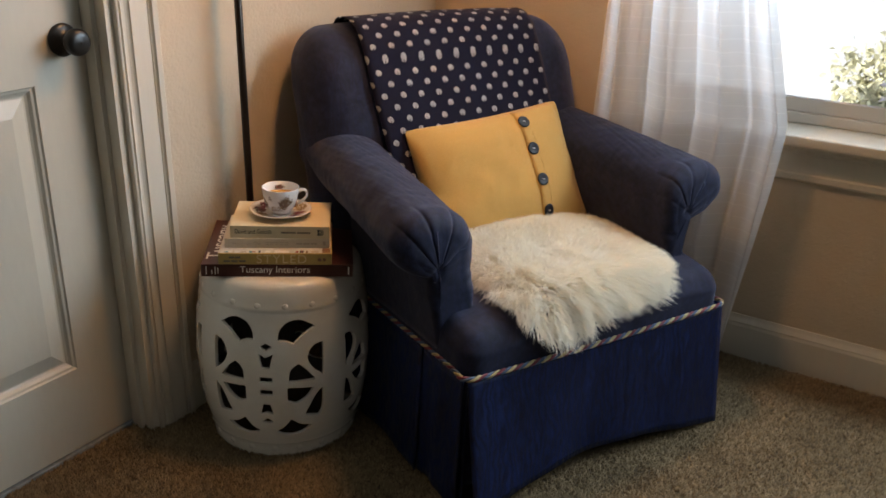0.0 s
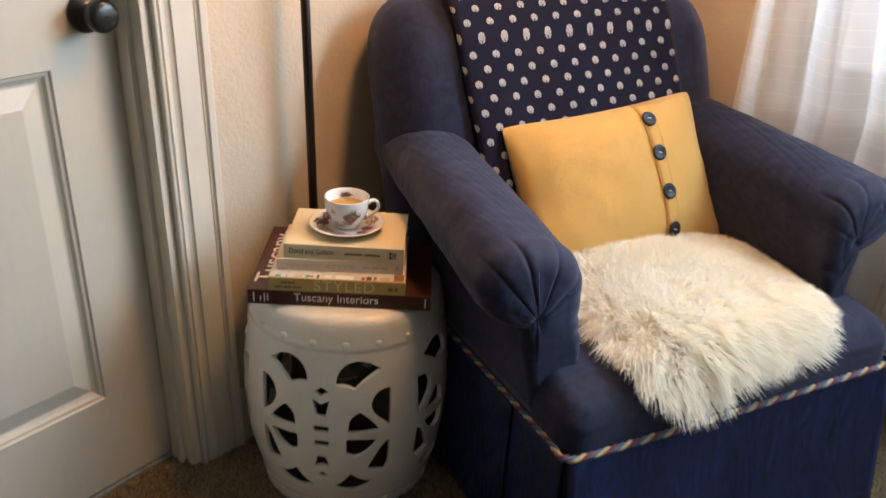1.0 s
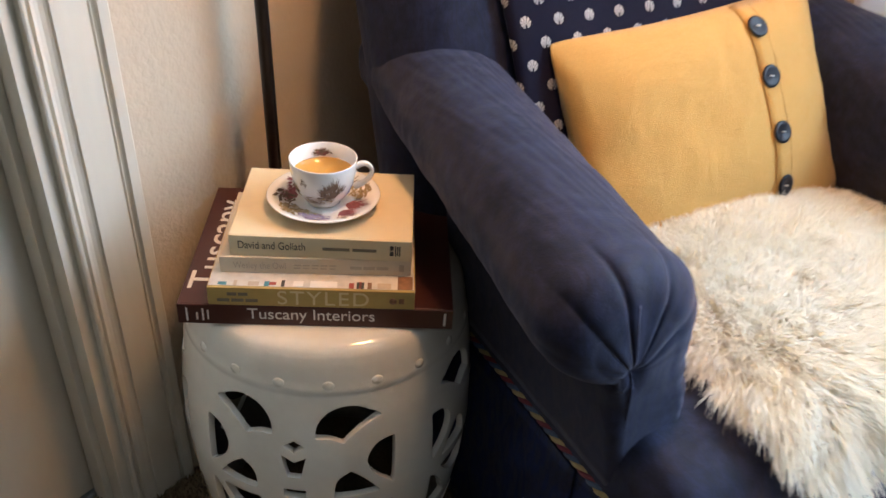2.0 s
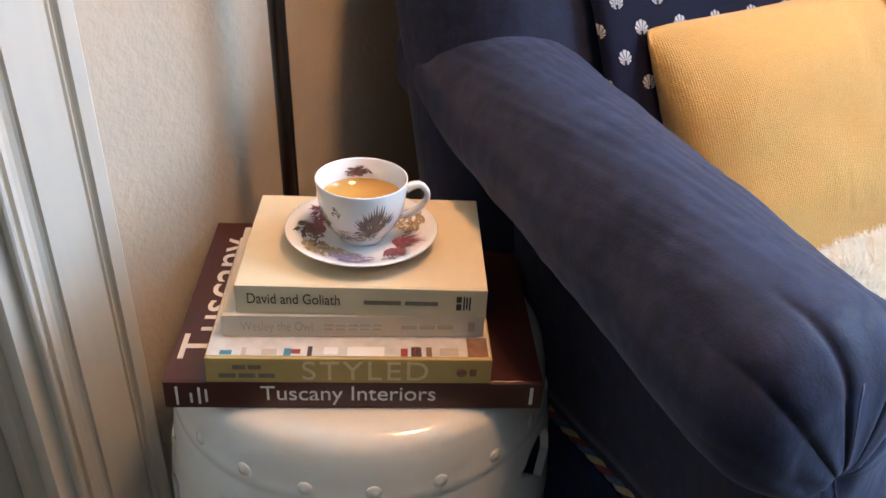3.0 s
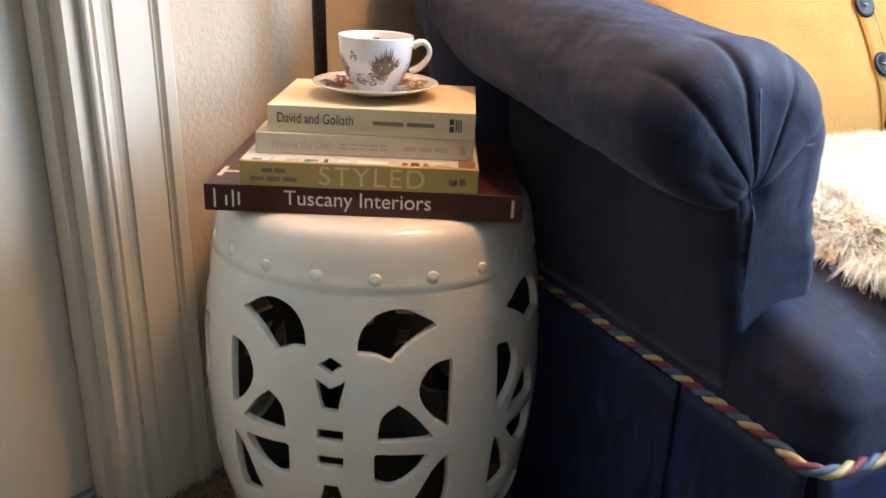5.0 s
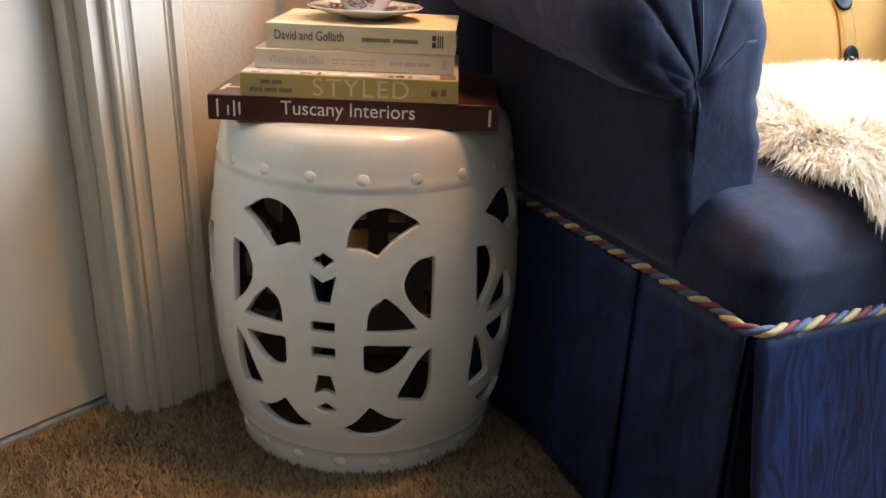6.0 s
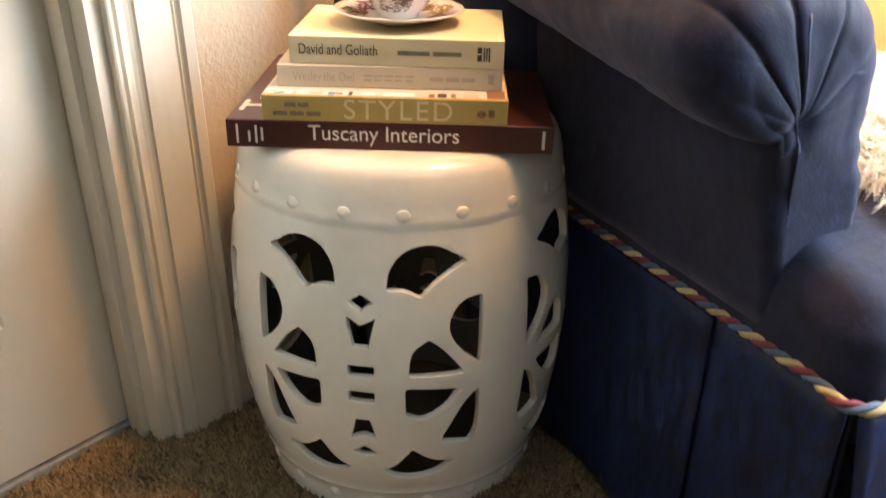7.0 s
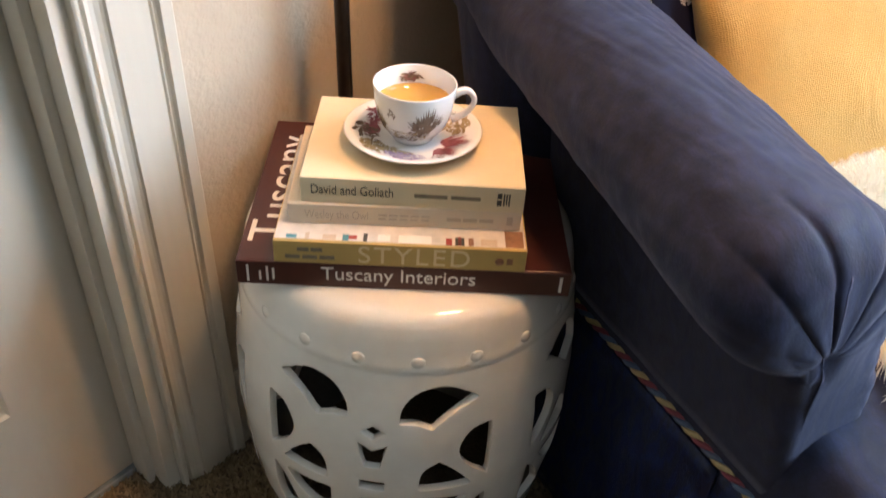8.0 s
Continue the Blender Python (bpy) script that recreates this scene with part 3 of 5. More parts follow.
def window():
    w = thing("window_1", pose(0, WALL_Y, 0), "bright window with a pale frame and a deep sill", "window", kind="structure")
    x0, x1, z0, z1 = WIN_X0, WIN_X1, WIN_Z0, WIN_Z1
    part("window_sill", box(x0 - 0.05, x1 + 0.05, -0.066, 0.10, z0 - 0.030, z0, 0.006, 3), TRIM, w, "deep white sill")
    bm = loft([[(x, -s, z0 - 0.030 - h) for s, h in ((0, 0), (0.030, 0), (0.026, 0.010), (0.016, 0.018), (0.016, 0.026), (0.011, 0.030), (0.011, 0.080), (0.015, 0.084), (0.015, 0.098), (0.006, 0.105), (0, 0.105))] for x in (x0 - 0.03, x1 + 0.03)])
    part("apron", bm, TRIM, w, "moulded apron under the sill", smooth=False)
    for a, b, c, d2 in ((x0, x0 + 0.006, z0, z1), (x1 - 0.006, x1, z0, z1), (x0 + 0.006, x1 - 0.006, z1 - 0.006, z1)):
        part("reveal", box(a, b, 0.002, 0.12, c, d2), TRIM, w, smooth=False)
    bm = bmesh.new()
    ya, yb = 0.075, 0.125
    cube(bm, x0 + 0.006, x0 + 0.05, ya, yb, z0 + 0.002, z1 - 0.006, 0.004)
    cube(bm, x1 - 0.05, x1 - 0.006, ya, yb, z0 + 0.002, z1 - 0.006, 0.004)
    cube(bm, x0 + 0.05, x1 - 0.05, ya, yb, z0 + 0.002, z0 + 0.030, 0.004)
    cube(bm, x0 + 0.05, x1 - 0.05, ya, yb, z1 - 0.05, z1 - 0.006, 0.004)
    part("window_frame", bm, VINYL, w, smooth=False)
    third = (x1 - x0 - 0.1) / 3
    for k in range(3):
        a, b = x0 + 0.05 + k * third - 0.015 * (k > 0), x0 + 0.05 + (k + 1) * third + 0.015 * (k < 2)
        off = 0.02 * (k == 1)
        bm = bmesh.new()
        for q in ((a, a + 0.035, z0 + 0.03, z1 - 0.05), (b - 0.035, b, z0 + 0.03, z1 - 0.05), (a + 0.035, b - 0.035, z0 + 0.03, z0 + 0.068), (a + 0.035, b - 0.035, z1 - 0.088, z1 - 0.05)):
            cube(bm, q[0], q[1], 0.085 + off, 0.105 + off, q[2], q[3], 0.003)
        s = part("sash", bm, VINYL, w, smooth=False)
        g = part("pane", box(a + 0.033, b - 0.033, 0.093 + off, 0.097 + off, z0 + 0.066, z1 - 0.086), GLASS, s, smooth=False)
        g.visible_shadow = False
    return w


window()


def curtain():
    c = thing("sheer_curtain", pose(0, 0, 0), "sheer white voile curtain with thin woven bars, hanging to the floor", "curtain")
    nx, nz = 120, 60
    top, bottom = 2.2, 0.03
    bm = bmesh.new()
    uvl = bm.loops.layers.uv.new("UVMap")
    grid = []
    for j in range(nz + 1):
        h = j / nz
        z = bottom + (top - bottom) * h
        drop = max(0.0, (0.72 - z) / 0.72)
        xl, xr = -0.93 - 0.01 * math.sin(z * 4), -0.402 - 0.085 * drop ** 1.3 - 0.26 * max(0, min(1.25, z) - 0.72)
        row = []
        for i in range(nx + 1):
            s = i / nx
            ph = s * 3.6 * 2 * math.pi + 0.8 * math.sin(2.2 * z) + 1.2
            fold = 0.024 * math.sin(ph) + 0.010 * math.sin(2.3 * ph + 1.5 * z) + 0.008 * math.sin(5 * s + 3 * z)
            row.append(bm.verts.new((xl + (xr - xl) * (s + 0.012 * math.sin(ph * 2)), WALL_Y - 0.105 + fold * (0.7 + 0.3 * h), z)))
        grid.append(row)
    for j in range(nz):
        for i in range(nx):
            f = bm.faces.new((grid[j][i], grid[j][i + 1], grid[j + 1][i + 1], grid[j + 1][i]))
            for lp, (a, b) in zip(f.loops, ((i, j), (i + 1, j), (i + 1, j + 1), (i, j + 1))):
                lp[uvl].uv = (a / nx * 0.8, bottom + (top - bottom) * b / nz)
    part("voile", bm, SHEER, c)
    rod = thing("curtain_rod", pose(0, 0, 0), "thin black curtain rod on wall brackets", "curtain rod")
    part("pole", tube([(-0.95, WALL_Y - 0.105, 2.205), (2.5, WALL_Y - 0.105, 2.205)], 0.008, 12), IRON, rod)
    for x in (-0.93, 2.45):
        part("bracket", tube([(x, WALL_Y - 0.105, 2.197), (x, WALL_Y - 0.05, 2.19), (x, WALL_Y, 2.19)], 0.006, 8), IRON, rod)
    return c


curtain()


# ---- outside ----
def outside():
    bm = bmesh.new()
    bmesh.ops.create_grid(bm, x_segments=1, y_segments=1, size=400, matrix=pose(0, 0, -0.35))
    tagged(part("ground", bm, LAWN, smooth=False), "sunlit dry lawn outside the window", "ground", kind="structure")
    tagged(part("pavement", box(-30, 30, 3.4, 60.0, -0.40, -0.33, 0.01), CONCRETE, smooth=False), "broad pale concrete drive in full sun", "pavement", kind="structure")


def bush(x, y, r, h, leaf, label, seed):
    rnd = random.Random(seed)
    b = thing("bush", pose(x, y, -0.36), label, "bush")
    bm = bmesh.new()
    tips = []
    for k in range(9):
        a = rnd.random() * 6.28
        d = r * (0.3 + 0.6 * rnd.random())
        tip = Vector((d * math.cos(a), d * math.sin(a), h * (0.55 + 0.4 * rnd.random())))
        pts = [Vector((0.05 * math.cos(a), 0.05 * math.sin(a), 0)).lerp(tip, s) + Vector((0, 0, 0.15 * h * math.sin(s * 3.1))) for s in (0, 0.3, 0.6, 1)]
        tips += pts[1:]
        t = tube(pts, lambda s: 0.03 * (1 - 0.8 * s), 6)
        me = bpy.data.meshes.new("limb")
        t.to_mesh(me)
        t.free()
        bm.from_mesh(me)
        bpy.data.meshes.remove(me)
    part("stems", bm, BARK, b)
    verts, faces = [], []
    for k in range(3200):
        c = tips[rnd.randrange(len(tips))] + Vector((rnd.gauss(0, 1), rnd.gauss(0, 1), rnd.gauss(0, 0.8))) * r * 0.28
        q = Euler((rnd.random() * 6, rnd.random() * 6, rnd.random() * 6)).to_matrix()
        s = 0.022 + 0.03 * rnd.random()
        i = len(verts)
        for p in ((0, -1, 0), (0.45, 0, 0.1), (0, 1, 0), (-0.45, 0, 0.1)):
            verts.append(c + q @ (Vector(p) * s))
        faces.append((i, i + 1, i + 2, i + 3))
    me = bpy.data.meshes.new("leaves")
    me.from_pydata(verts, [], faces)
    me.materials.append(leaf)
    lv = new("leaves", me)
    lv.parent = b
    tagged(lv, kind="stuff")


outside()
bush(-0.52, 6.6, 0.34, 0.72, LEAF_A, "loose yellow-green bush in the sun outside the window", 3)
bush(-0.12, 6.2, 0.36, 0.85, LEAF_B, "pink blossoming bush in the sun outside the window", 5)
bush(0.05, 9.0, 0.75, 1.55, LEAF_A, "tall grey-green shrub in the sun outside the window", 8)


# ---- garden stool ----
STOOL = (-1.317, 1.3965)
# the stool leans a little on the soft pile, and what stands on it leans too
STACK = Matrix.Translation((*STOOL, -0.004)) @ Matrix.Translation((0, 0, 0.46)) @ Matrix.Rotation(radians(1.5), 4, (-0.655, 0.756, 0)) @ Matrix.Translation((0, 0, -0.46))
RADII = [(0.0, 0.1755), (0.03, 0.1805), (0.055, 0.1865), (0.1, 0.1975), (0.16, 0.2055), (0.22, 0.209), (0.29, 0.207), (0.35, 0.2005), (0.39, 0.1935), (0.42, 0.1895), (0.44, 0.1865)]


def stool_radius(z):
    zs, rs = zip(*RADII)
    return float(np.interp(z, zs, rs))


def round_corners(pts, k=4, tip=0.12):
    """Run a polygon's outline in soft curves; only its sharp tips stay as tips. pts: degrees, height."""
    out = []
    n = len(pts)
    for i in range(n):
        a, b, c = (np.array(pts[j % n], float) for j in (i - 1, i, i + 1))
        u, v = (b - a) * (0.0035, 1), (c - b) * (0.0035, 1)
        bend = math.degrees(math.acos(max(-1.0, min(1.0, float(u @ v) / float(np.linalg.norm(u) * np.linalg.norm(v))))))
        amount = 0.46 if bend < 62 else tip
        p, q = b + (a - b) * amount, b + (c - b) * amount
        for s in range(k + 1):
            w = s / k
            out.append(tuple((1 - w) ** 2 * p + 2 * w * (1 - w) * b + w ** 2 * q))
    return out


# one wing of the butterfly: degrees from its body, height
WING = [
    [(8.0, 0.334), (8.6, 0.355), (13.0, 0.371), (21.5, 0.376), (31.2, 0.358), (23.0, 0.345), (17.6, 0.326), (13.0, 0.334)],
    [(36.4, 0.316), (29.6, 0.314), (25.4, 0.293), (28.2, 0.268), (36.0, 0.244)],
    [(14.2, 0.236), (15.0, 0.264), (20.0, 0.274), (25.0, 0.261), (30.6, 0.235)],
    [(13.4, 0.217), (30.0, 0.212), (25.6, 0.192), (18.6, 0.178), (13.6, 0.186)],
    [(36.0, 0.203), (30.9, 0.190), (24.6, 0.145), (34.5, 0.137), (36.8, 0.152)],
    [(6.0, 0.104), (10.5, 0.111), (15.4, 0.131), (21.5, 0.116), (29.6, 0.112), (23.6, 0.096), (15.2, 0.090), (7.9, 0.096)],
]
BODY = [
    [(-4.0, 0.322), (0, 0.331), (4.0, 0.322), (0, 0.312)],
    [(-4.5, 0.307), (0, 0.297), (4.5, 0.307), (2.4, 0.271), (-2.4, 0.271)],
    [(-4.0, 0.250), (4.0, 0.250), (4.0, 0.236), (-4.0, 0.236)],
    [(-4.0, 0.218), (4.0, 0.218), (4.0, 0.204), (-4.0, 0.204)],
    [(-2.3, 0.181), (2.3, 0.181), (4.2, 0.152), (0, 0.160), (-4.2, 0.152)],
    [(-4.2, 0.133), (0, 0.143), (4.2, 0.133), (0, 0.127)],
]


def garden_stool():
    s = thing("garden_stool", STACK, "white glazed ceramic garden stool with pierced butterfly pattern", "stool")
    # shell as a closed solid of revolution
    zs = [0.062 + (0.384 - 0.062) * k / 28 for k in range(29)]
    outer = [(0.166, 0.0), (0.175, 0.003), (0.178, 0.010), (0.179, 0.03), (0.180, 0.042), (0.1845, 0.047), (0.1845, 0.052)] + [(stool_radius(z), z) for z in zs]
    outer += [(0.1935, 0.388), (0.1945, 0.392), (0.1925, 0.397), (0.1905, 0.41), (0.1878, 0.424), (0.1845, 0.4355), (0.1815, 0.4415), (0.1765, 0.4465), (0.169, 0.4495), (0.158, 0.4505), (0.10, 0.4505), (0.001, 0.4505)]
    inner = [(0.001, 0.440), (0.10, 0.440), (0.150, 0.437), (0.168, 0.422)] + [(stool_radius(z) - 0.0085, z) for z in reversed(zs[::3])] + [(0.161, 0.03), (0.154, 0.0)]
    squat = lambda z: 0.4505 - (0.4505 - z) * 1.012
    bm = revolve([(r, squat(z)) for r, z in outer + inner], 144, close=True)
    me = bpy.data.meshes.new("barrel")
    bm.to_mesh(me)
    bm.free()
    # cutters
    cb = bmesh.new()
    shapes = []
    for poly in WING:
        shapes += [poly, [(-a, z) for a, z in poly][::-1]]
    for q in range(4):
        base = -59.2 + 90 * q
        for si, poly in enumerate(shapes + BODY):
            wing = si < len(shapes)
            ma, mz = sum(p[0] for p in poly) / len(poly), sum(p[1] for p in poly) / len(poly)
            if wing:
                poly = [(ma + (a - ma) * 1.05, mz + 0.003 + (z - mz) * (1.22 if z > mz else 1.06)) for a, z in poly]
            soft = round_corners([(a, z - 0.012 - 0.035 * (0.37 - z)) for a, z in poly], 4, 0.12 if wing else 0.08)
            lo, hi = [], []
            for a, z in soft:
                t = radians(base + a)
                lo.append(cb.verts.new((0.13 * math.cos(t), 0.13 * math.sin(t), z)))
                hi.append(cb.verts.new((0.235 * math.cos(t), 0.235 * math.sin(t), z)))
            n = len(lo)
            fs = [cb.faces.new(lo), cb.faces.new(hi[::-1])]
            for i in range(n):
                j = (i + 1) % n
                fs.append(cb.faces.new((lo[i], hi[i], hi[j], lo[j])))
    bmesh.ops.recalc_face_normals(cb, faces=cb.faces)
    bmesh.ops.triangulate(cb, faces=[f for f in cb.faces if len(f.verts) > 4])
    cme = bpy.data.meshes.new("cutter")
    cb.to_mesh(cme)
    cb.free()
    body, cutter = bpy.data.objects.new("barrel", me), bpy.data.objects.new("cutter", cme)
    scene.collection.objects.link(body)
    scene.collection.objects.link(cutter)
    bo = body.modifiers.new("pierce", "BOOLEAN")
    bo.operation, bo.object, bo.solver = "DIFFERENCE", cutter, "EXACT"
    bv = body.modifiers.new("soften", "BEVEL")
    bv.width, bv.segments, bv.limit_method, bv.angle_limit = 0.0022, 2, "ANGLE", radians(55)
    dg = bpy.context.evaluated_depsgraph_get()
    done = bpy.data.meshes.new_from_object(body.evaluated_get(dg))
    bpy.data.objects.remove(body)
    bpy.data.objects.remove(cutter)
    done.materials.clear()
    done.materials.append(CERAMIC)
    done.materials.append(INNER_SHADE)
    # inner faces get the dark colour that deepens the shade within the barrel
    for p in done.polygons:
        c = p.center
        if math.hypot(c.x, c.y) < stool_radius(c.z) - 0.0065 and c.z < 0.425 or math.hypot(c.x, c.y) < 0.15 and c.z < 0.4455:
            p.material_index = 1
    done.shade_smooth()
    done.set_sharp_from_angle(angle=radians(40))
    b = new("barrel", done)
    b.parent = s
    stud = None
    for z, r, count, off in ((0.399, 0.1915, 20, 3.6), (0.026, 0.1790, 20, 3.6)):
        for k in range(count):
            t = radians(360 * k / count - 59.2 + off + (9 if z > 0.3 else 0))
            if stud is None:
                bm = revolve([(0.0, 0.0026), (0.003, 0.0022), (0.0052, 0.0013), (0.0072, 0.0004), (0.0092, -0.001), (0.0, -0.001)], 14)
                stud = part("stud", bm, CERAMIC, s)
            else:
                o = new("stud", stud.data)
                o.parent = s
            tgt = stud if (k == 0 and z > 0.3) else o
            tgt.matrix_local = pose(r * math.cos(t), r * math.sin(t), z, 0, 90, math.degrees(t))
    return s


garden_stool()


# ---- books and tea ----
def book(name, corner, yaw, length, depth, z0, thick, cover, label, square=0.004, board=0.0025):
    """A hardback lying flat: corner is the spine's near end; x runs along the spine, y away from it."""
    k = thing(name, STACK @ pose(corner[0] - STOOL[0], corner[1] - STOOL[1], z0, 0, 0, yaw), label, "book", "stacked books")
    part("back_board", box(0, length, 0.0022, depth, 0.0, board, 0.0007), cover, k, smooth=False)
    part("front_board", box(0, length, 0.0022, depth, thick - board, thick, 0.0007), cover, k, smooth=False)
    part("spine", box(0, length, -0.0006, 0.0024, 0.0, thick, 0.001, 3), cover, k, smooth=False)
    bm = bmesh.new()
    cube(bm, square, length - square, 0.0026, depth - square, board, thick - board)
    part("pages", bm, PAGES, k, smooth=False)
    return k


def spine(x, z):
    return pose(x, -0.0007, z, 90, 0, 0)


def mark(parent, x0, x1, z0, z1, material, name="print_bar"):
    part(name, box(x0, x1, -0.0009, -0.0004, z0, z1), material, parent, smooth=False)


def books():
    tus = book("art_book", (-1.360, 1.183), 39.1, 0.330, 0.277, 0.4507, 0.0285, MAROON_BOOK, "large maroon hardback lying on the white stool, white title")
    words("Tuscany Interiors", 0.0225, WHITE_INK, tus, spine(0.083, 0.0095), width=0.152)
    for x, a, b in ((0.010, 0.004, 0.024), (0.022, 0.006, 0.017), (0.029, 0.005, 0.023), (0.035, 0.007, 0.021)):
        mark(tus, x, x + 0.0022, a, b, WHITE_INK)
    mark(tus, 0.3185, 0.3215, 0.005, 0.024, WHITE_INK)
    words("Tuscany", 0.056, WHITE_INK, tus, pose(0.044, 0.032, 0.0286, 0, 0, 90), width=0.21)
    sty = book("style_book", (-1.331, 1.207), 39.0, 0.2450, 0.20, 0.4794, 0.0262, GOLD_BOOK, "mustard yellow hardback with a photo cover, third from the top")
    words("STYLED", 0.0285, PALE_GOLD_INK, sty, spine(0.082, 0.0035), spacing=1.15, width=0.108)
    for z in (0.0055, 0.0145):
        w = (0.050, 0.026)[z > 0.01]
        for i in range(3 if w > 0.03 else 2):
            mark(sty, 0.036 - w / 2 + i * w / (3 if w > 0.03 else 2), 0.036 - w / 2 + (i + 0.86) * w / (3 if w > 0.03 else 2), z, z + 0.0046, BAR_INK)
    bm = revolve([(0.0, 0.0), (0.0045, 0.0), (0.0045, 0.0006), (0.0, 0.0006)], 18)
    e = part("emblem", bm, BROWN_INK, sty)
    e.matrix_local = pose(0.219, -0.0004, 0.012, 90)
    mark(sty, 0.226, 0.232, 0.0085, 0.016, BROWN_INK)
    photo = part("photo_cover", box(0.001, 0.2435, 0.003, 0.199, 0.0262, 0.0266), PHOTO, sty, "printed photo cover", smooth=False)
    for x0, x1, y0, y1, m in ((0.012, 0.022, 0.004, 0.010, TEAL_INK), (0.030, 0.034, 0.003, 0.014, GREY_INK), (0.047, 0.060, 0.004, 0.012, GREY_INK), (0.066, 0.072, 0.003, 0.013, TEAL_INK), (0.072, 0.080, 0.006, 0.012, RED_INK), (0.086, 0.090, 0.003, 0.016, BLACK_INK),
                              (0.100, 0.112, 0.005, 0.015, WHITE_INK), (0.120, 0.152, 0.003, 0.016, WHITE_INK), (0.166, 0.172, 0.003, 0.014, RED_INK), (0.175, 0.184, 0.003, 0.016, BLACK_INK), (0.178, 0.181, 0.003, 0.017, RED_INK), (0.188, 0.193, 0.003, 0.016, BROWN_INK), (0.200, 0.216, 0.004, 0.015, GREY_INK), (0.224, 0.242, 0.003, 0.030, BROWN_INK)):
        part("picture", box(x0, x1, y0, y1, 0.0266, 0.02675), m, photo, smooth=False)
    wes = book("memoir_book", (-1.341, 1.237), 39.6, 0.2285, 0.152, 0.5064, 0.0222, PALE_BOOK, "pale beige hardback with faint lettering, second from the top")
    words("Wesley the Owl", 0.0135, GREY_INK, wes, spine(0.016, 0.0065), width=0.062)
    for i in range(5):
        mark(wes, 0.088 + i * 0.0105, 0.0965 + i * 0.0105, 0.0115, 0.0135, GREY_INK)
        mark(wes, 0.088 + i * 0.0105, 0.0955 + i * 0.0105, 0.0072, 0.0090, GREY_INK)
    for i in range(3):
        mark(wes, 0.155 + i * 0.016, 0.169 + i * 0.016, 0.0080, 0.0125, GREY_INK)
    mark(wes, 0.214, 0.220, 0.006, 0.016, GREY_INK)
    dav = book("essay_book", (-1.334, 1.248), 38.0, 0.2165, 0.164, 0.5288, 0.0285, CREAM_BOOK, "cream hardback under the teacup, dark serif title")
    words("David and Goliath", 0.0150, BLACK_INK, dav, spine(0.0105, 0.0105), width=0.079)
    for a, b in ((0.110, 0.142), (0.1455, 0.174)):
        mark(dav, a, b, 0.0116, 0.0158, BAR_INK)
    for x, a, b in ((0.190, 0.0075, 0.0140), (0.190, 0.0155, 0.0215), (0.196, 0.0075, 0.0215), (0.1985, 0.0085, 0.021), (0.201, 0.0075, 0.0215)):
        mark(dav, x, x + (0.0045 if x < 0.195 else 0.0015), a, b, BLACK_INK)


books()
CUP = (-1.300, 1.374)


def decal(name, radius, a0, a1, z0, z1, n, material, parent, seed, blades=0):
    """A painted sprig on a turned surface: small petals fanned out from one foot."""
    rnd = random.Random(seed)
    bm = bmesh.new()
    am, hm = (a0 + a1) / 2, z0
    for k in range(n):
        s = k / max(1, n - 1)
        ang = a0 + (a1 - a0) * s
        top = z0 + (z1 - z0) * (0.55 + 0.45 * math.sin(math.pi * s)) * (0.8 + 0.3 * rnd.random())
        w = (a1 - a0) / n * 0.62
        pts = [(am + (ang - am) * 0.25 - w * 0.3, hm), (am + (ang - am) * 0.7 - w, (hm + top) / 2), (ang, top), (am + (ang - am) * 0.7 + w, (hm + top) / 2), (am + (ang - am) * 0.25 + w * 0.3, hm)]
        vs = []
        for a, z in pts:
            t = radians(a)
            r, zz = radius(z)
            vs.append(bm.verts.new((r * math.cos(t), r * math.sin(t), zz)))
        bm.faces.new(vs)
    return tagged(part(name, bm, material, parent), kind="stuff")


def spray(name, radius, a, z, wide, tall, n, material, parent, seed, spin=None):
    """A printed patch made of many small leaves within an oval."""
    rnd = random.Random(seed)
    bm = bmesh.new()
    for k in range(n):
        q, t = math.sqrt(rnd.random()), rnd.random() * 6.283
        ca, cz = a + wide / 2 * q * math.cos(t), z + tall / 2 * q * math.sin(t)
        dirn = (spin if spin is not None else t) + rnd.gauss(0, 0.5)
        la, lz = wide * 0.16 * math.cos(dirn), tall * 0.20 * math.sin(dirn)
        wa, wz = -wide * 0.05 * math.sin(dirn), tall * 0.06 * math.cos(dirn)
        vs = []
        for s, w in ((-1, 0), (-0.2, 1), (1, 0), (-0.2, -1)):
            r, zz = radius(cz + s * lz + w * wz)
            u = radians(ca + s * la + w * wa)
            vs.append(bm.verts.new((r * math.cos(u), r * math.sin(u), zz + 0.00001 * k)))
        bm.faces.new(vs)
    return tagged(part(name, bm, material, parent), kind="stuff")


